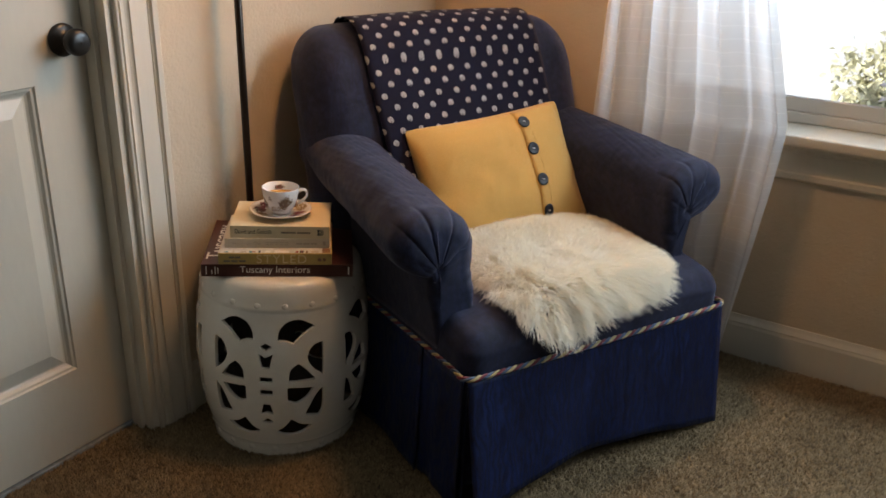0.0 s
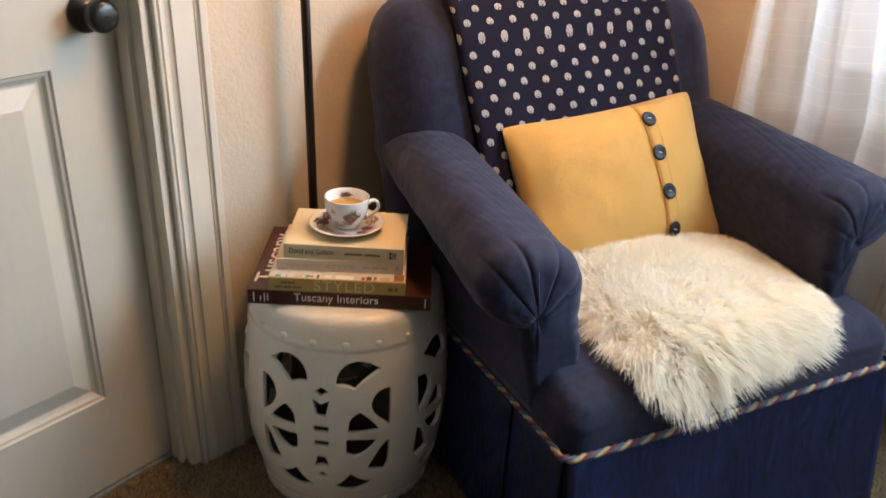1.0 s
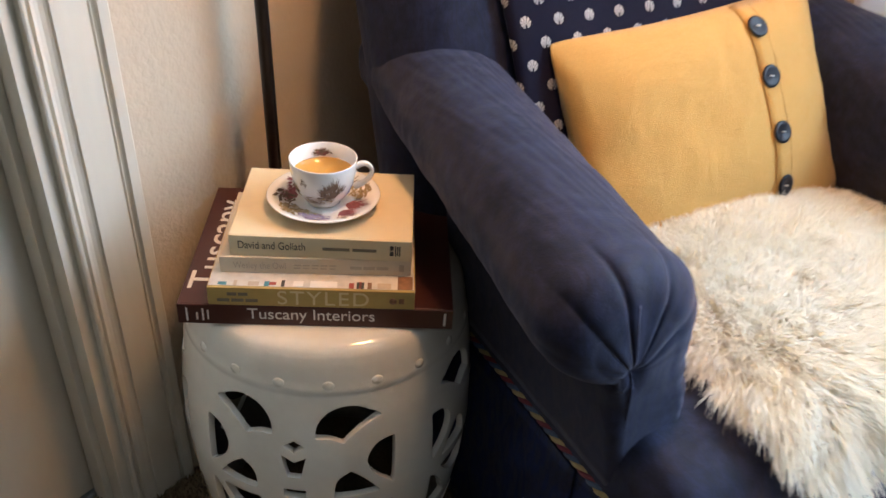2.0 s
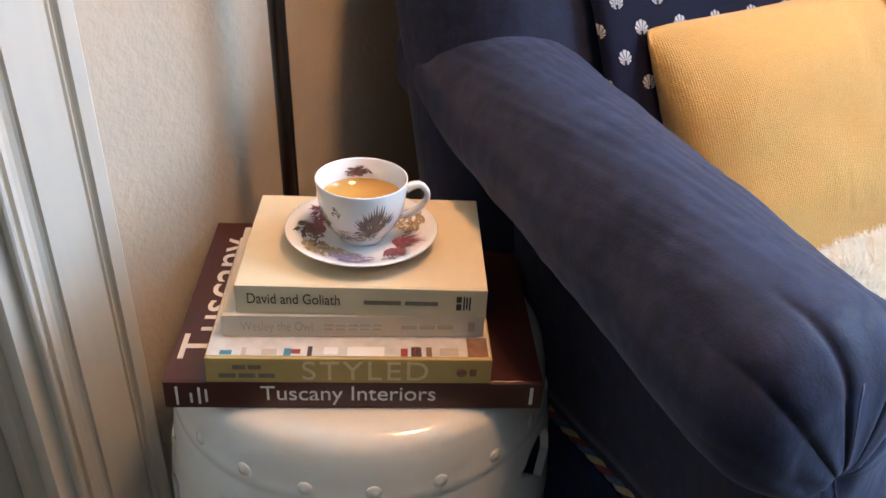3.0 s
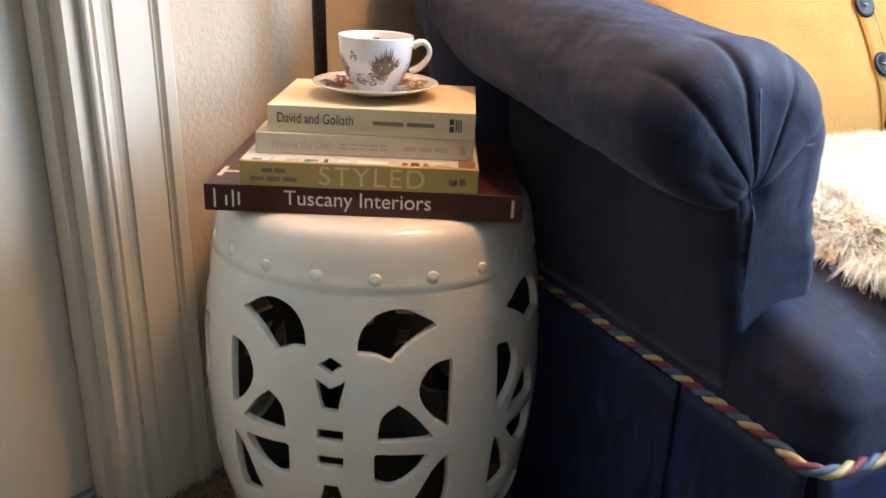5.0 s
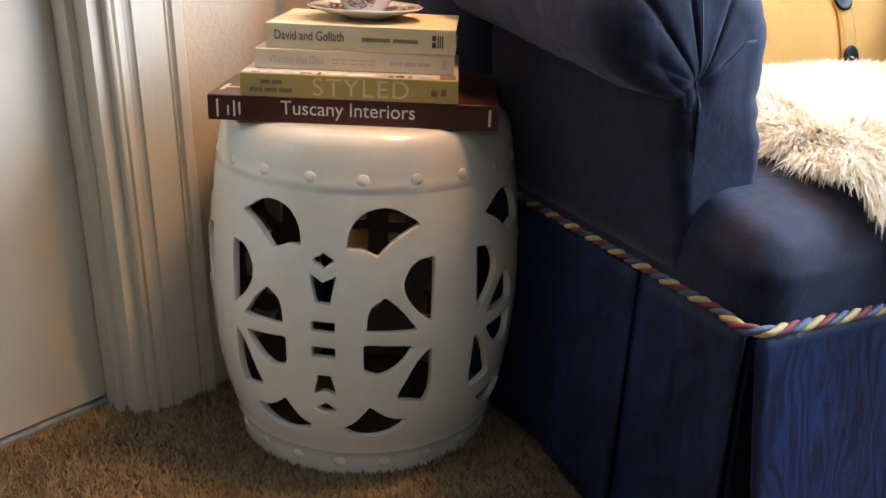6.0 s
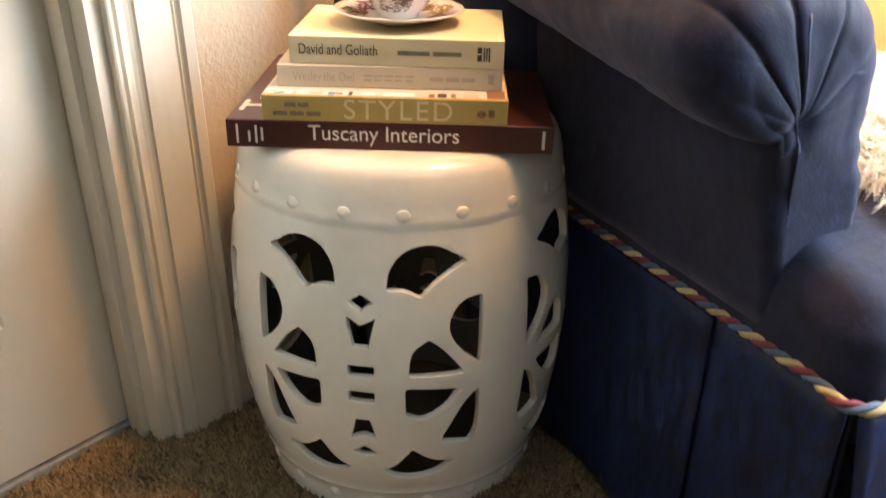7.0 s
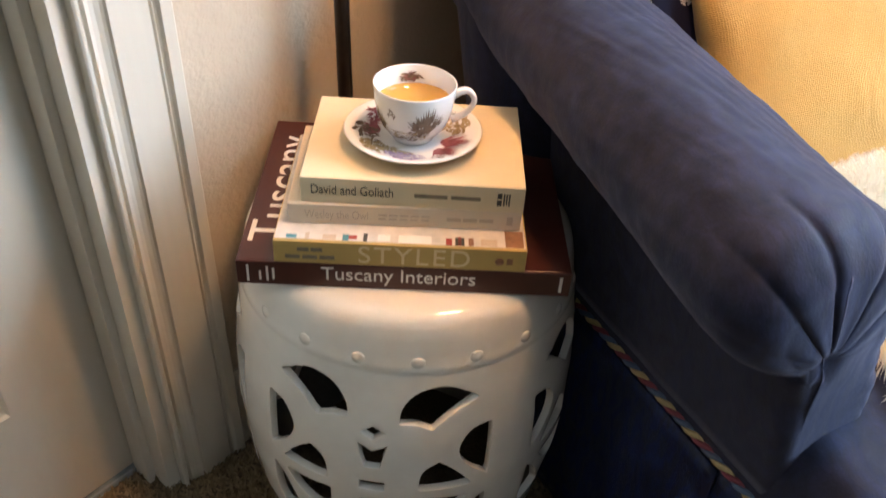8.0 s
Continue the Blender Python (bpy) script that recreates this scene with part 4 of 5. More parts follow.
def teacup():
    sau = thing("saucer", STACK @ pose(CUP[0] - STOOL[0], CUP[1] - STOOL[1], 0.5576), "white porcelain saucer with plum and sepia sprigs", "saucer")
    prof = [(0.0, 0.002), (0.018, 0.002), (0.020, 0.0), (0.023, 0.0), (0.025, 0.0025), (0.045, 0.006), (0.062, 0.0115), (0.0695, 0.0145), (0.0702, 0.0155), (0.0692, 0.0160), (0.060, 0.0128), (0.045, 0.0082), (0.028, 0.0052), (0.024, 0.0048), (0.0, 0.0048)]
    part("dish", revolve(prof, 72), PORCELAIN, sau)

    def on_dish(z):
        r = 0.028 + z
        return r, float(np.interp(r, [0.024, 0.028, 0.045, 0.060, 0.0692], [0.0048, 0.0052, 0.0082, 0.0128, 0.0160])) + 0.0005
    for a, w, z0, z1, m, n in ((-10, 34, 0.008, 0.038, PLUM, 11), (20, 42, 0.002, 0.034, PLUM, 14), (-150, 40, 0.006, 0.034, PLUM, 11), (150, 36, 0.006, 0.036, LILAC, 11), (95, 44, 0.006, 0.036, SEPIA, 12)):
        decal("sprig", on_dish, a - w / 2, a + w / 2, z0, z1, n, m, sau, a)
    for a, z, w, h, m, n in ((-60, 0.022, 46, 0.022, LILAC, 60), (-72, 0.010, 50, 0.012, OLIVE, 50), (-100, 0.020, 40, 0.026, OLIVE, 60), (-112, 0.016, 18, 0.014, SEPIA, 24), (-140, 0.020, 36, 0.026, SEPIA, 40), (-25, 0.030, 14, 0.012, SEPIA, 14), (178, 0.020, 36, 0.026, PLUM, 40), (60, 0.020, 40, 0.026, OLIVE, 50)):
        spray("leaf_print", on_dish, a, z, w, h, n, m, sau, a, 0.3)
    cup = thing("teacup", STACK @ pose(CUP[0] - STOOL[0], CUP[1] - STOOL[1], 0.5640), "white porcelain teacup with sepia flowers, full of tea", "cup")
    out = [(0.0, 0.002), (0.017, 0.002), (0.0185, 0.0), (0.021, 0.0), (0.022, 0.004), (0.027, 0.008), (0.033, 0.016), (0.0375, 0.027), (0.0400, 0.040), (0.0415, 0.0545), (0.0416, 0.0556)]
    inn = [(0.0408, 0.0560), (0.0400, 0.0548), (0.0385, 0.040), (0.0358, 0.027), (0.031, 0.016), (0.022, 0.007), (0.0, 0.005)]
    out, inn = [(r, z * 1.06) for r, z in out], [(r, z * 1.06) for r, z in inn]
    part("bowl", revolve(out + inn, 72), PORCELAIN, cup)
    part("tea", revolve([(0.0, 0.0392), (0.0384, 0.0394), (0.0384, 0.0400), (0.0372, 0.0393), (0.0, 0.0392)], 48), TEA, cup, "pale amber tea")

    def on_bowl(z):
        return float(np.interp(z, [p[1] for p in out[4:]], [p[0] for p in out[4:]])) + 0.0003, z
    for a, w, z0, z1, m, n in ((-30, 58, 0.022, 0.050, SEPIA, 17), (-34, 50, 0.020, 0.042, SEPIA, 15), (-112, 34, 0.016, 0.044, SEPIA, 11), (170, 60, 0.014, 0.044, PLUM, 15), (90, 70, 0.012, 0.044, SEPIA, 16)):
        decal("sprig", on_bowl, a - w / 2, a + w / 2, z0, z1, n, m, cup, a)
    for a, z, w, h, m, n in ((-62, 0.0155, 66, 0.012, OLIVE, 80), (-60, 0.0120, 60, 0.008, SEPIA, 60), (-40, 0.020, 34, 0.014, SEPIA, 40), (-84, 0.040, 14, 0.011, SEPIA, 22), (-106, 0.024, 24, 0.016, OLIVE, 30), (20, 0.022, 20, 0.018, LILAC, 24)):
        spray("leaf_print", on_bowl, a, z, w, h, n, m, cup, a, 0.2)

    def in_bowl(z):
        return float(np.interp(z, [p[1] for p in inn[::-1]], [p[0] for p in inn[::-1]])) - 0.0004, z
    decal("sprig", in_bowl, 120, 152, 0.042, 0.053, 11, PLUM, cup, 2)
    spray("leaf_print", in_bowl, 136, 0.046, 34, 0.010, 40, SEPIA, cup, 5, 0.3)
    a = radians(38)
    pts = []
    for r, z in ((0.040, 0.0485), (0.046, 0.0525), (0.053, 0.053), (0.0585, 0.047), (0.0585, 0.039), (0.053, 0.031), (0.046, 0.025), (0.038, 0.021)):
        pts.append(Vector((r * math.cos(a), r * math.sin(a), z)))
    fine = []
    for i in range(len(pts) - 1):
        p0, p1, p2, p3 = pts[max(0, i - 1)], pts[i], pts[i + 1], pts[min(len(pts) - 1, i + 2)]
        for s in range(4):
            u = s / 4
            fine.append(0.5 * ((2 * p1) + (p2 - p0) * u + (2 * p0 - 5 * p1 + 4 * p2 - p3) * u * u + (3 * p1 - p0 - 3 * p2 + p3) * u ** 3))
    fine.append(pts[-1])
    part("handle", tube(fine, lambda s: 0.0028 + 0.0014 * abs(2 * s - 1), 10), PORCELAIN, cup)


teacup()


def floor_lamp():
    l = thing("floor_lamp", pose(-1.475, 1.457, 0.0), "slim dark metal arching floor lamp standing behind the stool", "lamp")
    part("pole", revolve([(0.0, 0.0), (0.009, 0.0), (0.009, 1.62), (0.0, 1.62)], 20), BRONZE, l)
    part("base", revolve([(0.0095, 0.0), (0.022, 0.0), (0.022, 0.01), (0.012, 0.02), (0.0095, 0.05)], 24, close=True), BRONZE, l)
    arc = []
    for k in range(25):
        a = math.pi * k / 24 * 0.72
        arc.append(((1 - math.cos(a)) * 0.316, (1 - math.cos(a)) * 0.056, 1.61 + 0.36 * math.sin(a)))
    end = Vector(arc[-1])
    arc.append((0.525, 0.093, end.z - 0.03))
    part("arm", tube(arc, 0.007, 10), BRONZE, l)
    top = end.z - 0.03
    sh = part("shade", revolve([(0.010, top + 0.01), (0.04, top + 0.005), (0.11, top - 0.05), (0.16, top - 0.15), (0.158, top - 0.15), (0.108, top - 0.052), (0.04, top + 0.002), (0.010, top + 0.006)], 40, close=True), SHADE, l, "wide linen lamp shade")
    sh.matrix_local = pose(0.525, 0.093, 0)
    bl = part("bulb", revolve([(0.0, top - 0.045), (0.012, top - 0.044), (0.016, top - 0.03), (0.014, top), (0.0, top)], 16), PORCELAIN, l, "white lamp socket")
    bl.matrix_local = pose(0.525, 0.093, 0)
    return l


floor_lamp()


# ---- armchair ----
YAW = 64.3
CHAIR = pose(-0.605, 1.667, 0, 0, 0, YAW)


def arm_section(neck):
    """Outline of the rolled arm, seen from the front; x outward from the seat. The roll overhangs a slim upright."""
    pts = [(0.292 - 0.010 * k / 60, 0.34 + 0.225 * k / 60) for k in range(60)]
    pts += [(0.390 + 0.108 * math.cos(radians(a)), 0.565 + 0.087 * math.sin(radians(a))) for a in np.arange(180.0, 90.0, -1.4)]
    pts += [(0.390 + 0.087 * math.cos(radians(a)), 0.583 + 0.069 * math.sin(radians(a))) for a in np.arange(90.0, -80.0, -1.6)]
    foot = 0.376 if neck > 0.376 else neck - 0.012
    pts += [(0.399 + (neck - 0.399) * f, 0.514 - 0.008 * f * f) for f in (0.2, 0.4, 0.6, 0.8, 1.0)]
    pts += [(neck + (foot - neck) * f, 0.503 - 0.163 * f) for f in (0.03, 0.1, 0.2, 0.3, 0.4, 0.5, 0.6, 0.7, 0.8, 0.9, 1.0)]
    pts += [(foot + (0.292 - foot) * k / 14, 0.34) for k in range(1, 14)]
    return pts


# folds drawn to one point on the front of the roll: angle, half width, depth
PLEATS = ((24, 4.0, 0.0010), (52, 2.4, 0.0034), (79, 2.4, 0.0038), (113, 2.4, 0.0036), (146, 4.0, 0.0016))


def pleat_depth(d):
    """Depth of the folds at an angle about their point: a sharp crease with a soft swell on one side of it."""
    crease = sum(h * math.exp(-abs((d - a) / w) ** 1.2) for a, w, h in PLEATS)
    return crease - 0.0008 * math.sin(radians(d * 7.5)) ** 2


def rolled_arm(side):
    sec = [Vector(p) for p in arm_section(0.404 if side < 0 else 0.346)]
    foot = max(p.x for p in sec if p.y < 0.3401)
    n = len(sec)
    inward = []
    for i in range(n):
        d = (sec[(i + 1) % n] - sec[i - 1]).normalized()
        inward.append(Vector((d.y, -d.x)))
    cx, cz = 0.380, 0.575
    px, pz = (0.385, 0.529) if side < 0 else (0.336, 0.540)
    y0 = 0.099
    # share of the way from the middle of the front, turn from front to side, distance back
    rows = [(f, 0.0, 0.0) for f in (0.04, 0.12, 0.20, 0.28, 0.36, 0.44, 0.52, 0.60, 0.68, 0.76, 0.84, 0.92, 1.0)]
    rows += [(1.0, k / 16, 0.0) for k in range(1, 17)] + [(1.0, 1.0, 0.61 * k / 90) for k in range(1, 91)]
    rings = []
    for share, bend, far in rows:
        ring = []
        turn = bend * math.pi / 2
        for i, p in enumerate(sec):
            # the roll is rounded far over, the upright only at its edge
            high = min(1.0, max(0.0, (p.y - 0.43) / 0.10))
            edge = 0.034 * high * high * (3 - 2 * high) + 0.016
            edge = min(edge, 0.45 * math.hypot(p.x - px, p.y - pz))
            q2 = p + inward[i] * edge * (1 - math.sin(turn))
            if p.y < 0.3401:
                # along the foot only the width draws in
                middle = (0.292 + foot) / 2
                q2 = Vector((middle + (p.x - middle) * (1 - 0.032 * (1 - math.sin(turn)) / (foot - 0.292)), p.y))
            y = y0 + edge * (1 - math.cos(turn)) + far * (0.735 - y0 - edge) / 0.61
            q = Vector((px + (q2.x - px) * share, y, pz + (q2.y - pz) * share))
            swell = min(1.0, max(0.0, (q.z - 0.45) / 0.09))
            q.y -= 0.006 * (1 - share ** 2) * swell * swell * (3 - 2 * swell)
            z = p.y
            ang = math.atan2(q.z - cz, q.x - cx)
            dx, dz = q.x - px, q.z - pz
            rho, fan = math.hypot(dx, dz), math.degrees(math.atan2(dz, dx))
            if -20 < fan < 200 and y < 0.27:
                reach = min(1.0, max(0.0, (rho - 0.003) / 0.036)) * min(1.0, max(0.0, (dz + 0.004) / 0.012)) * math.exp(-(max(0.0, y - y0 - 0.022) / 0.040) ** 2)
                fold = pleat_depth(fan) * reach
                q.y += fold * math.cos(turn)
                q.x -= math.cos(ang) * fold * math.sin(turn)
                q.z -= math.sin(ang) * fold * math.sin(turn)
            # the point itself is drawn in
            q.y += 0.0075 * math.exp(-(rho / 0.011) ** 2) if y < 0.22 else 0.0
            if y > 0.15:
                fade = min(1.0, (y - 0.15) / 0.08)
                across = Vector((ang * 2.0, y * 30 + 9 * ang, 3.0))
                wob = fade * (fuzz(q, 13, 0.0032, 3) + 0.0008 * noise.noise(across) + fuzz(q, 55, 0.0008, 7))
                q.x += math.cos(ang) * wob
                q.z += math.sin(ang) * wob
            # short pulls across the seam on the inner edge of the front
            pull = math.exp(-((q.x - 0.287) / 0.020) ** 2) * min(1.0, max(0.0, (0.56 - z) / 0.05)) * min(1.0, max(0.0, (z - 0.345) / 0.02)) * max(0.0, (share - 0.4) / 0.6) * math.exp(-(max(0.0, y - 0.13) / 0.03) ** 2)
            ripple = math.sin(150 * q.z + 2.4 * math.sin(37 * q.z)) + 0.6 * math.sin(263 * q.z + 1.0)
            q.y += 0.0015 * pull * ripple
            q.x += 0.0002 * pull * ripple
            back = max(0.0, (y - 0.16) / 0.58)
            up = min(1.0, max(0.0, (z - 0.36) / 0.15))
            outer = max(0.0, min(1.0, (p.x - 0.33) / 0.12))
            q.x -= (0.050 + 0.012 * outer) * back * up
            q.z += 0.058 * back * up * (0.4 + 0.6 * min(1.0, max(0.0, (z - 0.46) / 0.14)))
            if side > 0:
                q.x -= 0.014 * up
            ring.append((side * q.x, q.y, q.z))
        rings.append(ring if side > 0 else ring[::-1])
    return loft(rings)


def backrest(chair):
    bm = soft_box(0.832, 0.20, 0.588, 0.092, 8, 16)
    for v in bm.verts:
        x, y, z = v.co
        zz = z + 0.629
        lean = 0.165 * max(0.0, (zz - 0.40) / 0.5) ** 1.1
        crown = 0.012 * math.cos(min(1, abs(x) / 0.42) * 1.5)
        taper = 1.0 - 0.05 * max(0, (zz - 0.8) / 0.14)
        belly = 0.020 * math.cos(min(1.0, abs(x) / 0.40) * 1.57) * math.sin(max(0, min(1, (zz - 0.36) / 0.5)) * 3.14) if y < 0 else 0
        thick = 0.90 if y > 0 and zz > 0.8 else 1.0
        v.co = Vector((x * taper - 0.007, 0.598 + y * thick + lean * (1.0 if y < 0.05 else 0.7) - belly, zz + crown))
        n = fuzz(v.co, 12, 0.003, 11) + fuzz(v.co, 34, 0.0014, 5)
        v.co.y -= n
        v.co.z += 0.6 * n
    bmesh.ops.recalc_face_normals(bm, faces=bm.faces)
    part("backrest", bm, NAVY, chair)


def seat(chair):
    bm = soft_box(0.752, 0.62, 0.17, 0.048, 6, 14)
    for v in bm.verts:
        x, y, z = v.co
        yy, zz = y + 0.305, z + 0.3385
        if z > 0:
            zz += 0.012 * (1 - (x / 0.376) ** 2) + 0.006 * math.sin(max(0, yy) * 6)
        zz -= 0.022 * max(0, 1 - yy / 0.15) ** 1.5 * min(1.0, max(0.0, z / 0.06))
        v.co = Vector((x, yy, zz))
        n = fuzz(v.co, 14, 0.0025, 21) + fuzz(v.co, 40, 0.0012, 23)
        # pulls near the arms
        pull = 0.003 * math.sin(70 * x + 40 * yy) * math.exp(-((abs(x) - 0.27) / 0.05) ** 2) * math.exp(-((yy - 0.12) / 0.07) ** 2) if z > 0 else 0
        v.co.z += (n + pull) if z > 0 else 0
    bmesh.ops.recalc_face_normals(bm, faces=bm.faces)
    part("seat", bm, NAVY, chair)
    part("frame", box(-0.365, 0.365, 0.015, 0.70, 0.03, 0.32, 0.02), NAVY, chair)
    part("outside_back", soft_back(), NAVY, chair)


def soft_back():
    bm = soft_box(0.74, 0.10, 0.50, 0.03, 3, 4)
    bmesh.ops.transform(bm, matrix=pose(0, 0.672, 0.40), verts=bm.verts)
    return bm


def cloth_panel(p0, p1, z0, z1, out, waves, amp, seed, scallop=0.0, nx=40, nz=16, flare=0.02, corner=0.0):
    """A hanging skirt panel with some body: front face, hem and back face."""
    p0, p1, out = Vector(p0), Vector(p1), Vector(out)
    rings = []
    for j in range(nz + 1):
        h = j / nz
        front, rear = [], []
        for i in range(nx + 1):
            s = i / nx
            zb = z0 + scallop * math.sin(math.pi * s)
            z = z1 + (zb - z1) * h
            p = p0.lerp(p1, s)
            w = amp * h * math.sin(2 * math.pi * waves * s + seed) + 0.4 * amp * h * math.sin(2 * math.pi * waves * 2.3 * s + 2 * seed)
            q = p + out * (w + (flare + corner * (2 * s - 1) ** 2) * h)
            front.append((q.x, q.y, z))
            q2 = q - out * 0.004
            rear.append((q2.x, q2.y, z))
        rings.append(front + rear[::-1])
    return loft(rings)


def skirt(chair):
    zt, zb = 0.322, 0.006
    part("skirt_front", cloth_panel((-0.374, -0.008, 0), (0.374, -0.008, 0), zb, zt, (0, -1, 0), 1.6, 0.006, 0.4, 0.040, 48, corner=0.024), NAVY_SKIRT, chair)
    for s in (-1, 1):
        a, b = ((s * 0.379, 0.004, 0), (s * 0.379, 0.17, 0))
        part("skirt_pleat", cloth_panel(a, b, zb, zt, (s, 0, 0), 1.0, 0.004, 1.0 + s, 0, 16, flare=0.012), NAVY_SKIRT, chair)
        part("skirt_side", cloth_panel((s * 0.384, 0.16, 0), (s * 0.384, 0.70, 0), zb, zt, (s, 0, 0), 1.5, 0.005, 2.0, 0.008, 32, flare=0.012), NAVY_SKIRT, chair)
        part("corner_tuck", cloth_panel((s * 0.367, 0.006, 0), (s * 0.352, 0.05, 0), zb, zt, (s, 0, 0), 0.5, 0.002, 0.2, 0, 8, flare=0.004), NAVY_SKIRT, chair)
    part("skirt_back", cloth_panel((-0.374, 0.705, 0), (0.374, 0.705, 0), zb, zt, (0, 1, 0), 1.5, 0.004, 0.9, 0, 24, flare=0.008), NAVY_SKIRT, chair)


def rope(chair):
    """Twisted cord along the seat's edge, its strands apart."""
    path = [Vector((-0.376, 0.70 - 0.66 * k / 30, 0.326)) for k in range(31)]
    path += [Vector((-0.364 - 0.020 * math.cos(a), 0.018 - 0.026 * math.sin(a), 0.325)) for a in (0.4, 0.8, 1.2)]
    path += [Vector((-0.36 + 0.72 * k / 40, -0.011, 0.325 - 0.004 * math.sin(3.14 * k / 40))) for k in range(41)]
    path += [Vector((0.364 + 0.020 * math.sin(a), 0.018 - 0.026 * math.cos(a), 0.325)) for a in (0.4, 0.8, 1.2)]
    path += [Vector((0.376, 0.04 + 0.66 * k / 30, 0.326)) for k in range(31)]
    dist = [0.0]
    for a, b in zip(path, path[1:]):
        dist.append(dist[-1] + (b - a).length)
    total = dist[-1]
    n = int(total / 0.004)
    strands = [(CORD_RED, "red"), (CORD_GOLD, "gold"), (CORD_BLUE, "blue")]
    cols = [[d.x for d in path], [d.y for d in path], [d.z for d in path]]
    for k, (m, colour) in enumerate(strands):
        pts = []
        for i in range(n + 1):
            d = total * i / n
            p = Vector([float(np.interp(d, dist, c)) for c in cols])
            q = Vector([float(np.interp(min(total, d + 0.01), dist, c)) for c in cols])
            o = Vector([float(np.interp(max(0, d - 0.01), dist, c)) for c in cols])
            t = (q - o).normalized()
            up = Vector((0, 0, 1))
            sd = t.cross(up).normalized()
            a = 2 * math.pi * (d / 0.046 + k / len(strands))
            pts.append(p + 0.0031 * (math.cos(a) * sd + math.sin(a) * up))
        part("cord_strand", tube(pts, 0.0033, 7), m, chair, colour + " strand of the twisted cord")


def armchair():
    c = thing("armchair", CHAIR, "navy blue upholstered armchair with rolled arms and skirt", "armchair")
    seat(c)
    backrest(c)
    for s in (-1, 1):
        part("armrest", rolled_arm(s), NAVY, c)
    skirt(c)
    rope(c)
    return c


armchair()


def throw():
    """A strip of printed cloth over the middle of the backrest."""
    t = thing("throw_cloth", CHAIR, "navy cotton throw printed with white shells, draped over the chair back", "throw")
    path = [(0.495, 0.44), (0.505, 0.50), (0.522, 0.56), (0.543, 0.62), (0.565, 0.68), (0.588, 0.74), (0.610, 0.80), (0.630, 0.85), (0.650, 0.888), (0.672, 0.918), (0.705, 0.938), (0.745, 0.945), (0.785, 0.938), (0.815, 0.914), (0.830, 0.87), (0.832, 0.81)]
    fine = []
    for i in range(len(path) - 1):
        p0, p1, p2, p3 = (np.array(path[max(0, min(len(path) - 1, i + d))]) for d in (-1, 0, 1, 2))
        for s in range(3):
            u = s / 3
            fine.append(0.5 * ((2 * p1) + (p2 - p0) * u + (2 * p0 - 5 * p1 + 4 * p2 - p3) * u * u + (3 * p1 - p0 - 3 * p2 + p3) * u ** 3))
    fine.append(np.array(path[-1]))
    d = [0.0]
    for a, b in zip(fine, fine[1:]):
        d.append(d[-1] + float(np.linalg.norm(b - a)))
    bm = bmesh.new()
    uvl = bm.loops.layers.uv.new("UVMap")
    nx = 36
    rows = []
    for j, (y, z) in enumerate(fine):
        row = []
        for i in range(nx + 1):
            s = i / nx
            spread = 0.02 * (1 - min(1, d[j] / 0.5))
            x = -0.275 + spread + (0.535 - spread) * s + 0.004 * math.sin(9 * z + 3)
            belly = 0.022 * math.cos(min(1.0, abs(x) / 0.40) * 1.57) * math.sin(max(0, min(1, (z - 0.36) / 0.5)) * 3.14) if y < 0.66 else 0
            crown = 0.012 * math.cos(min(1, abs(x) / 0.42) * 1.5) if z > 0.85 else 0
            p = Vector((x, y - belly - 0.004, z + crown - 0.004))
            w = fuzz(p, 13, 0.003, 31)
            edge = 0.004 if i in (0, nx) else 0
            row.append(bm.verts.new((p.x, p.y - w + edge, p.z + 0.5 * w)))
        rows.append(row)
    for j in range(len(rows) - 1):
        for i in range(nx):
            f = bm.faces.new((rows[j][i], rows[j][i + 1], rows[j + 1][i + 1], rows[j + 1][i]))
            for lp, (a, b) in zip(f.loops, ((i, j), (i + 1, j), (i + 1, j + 1), (i, j + 1))):
                lp[uvl].uv = (0.535 * a / nx, d[b])
    bmesh.ops.recalc_face_normals(bm, faces=bm.faces)
    o = part("cloth", bm, SHELLS, t)
    so = o.modifiers.new("thickness", "SOLIDIFY")
    so.thickness, so.offset = 0.003, 0.0
    return t


throw()


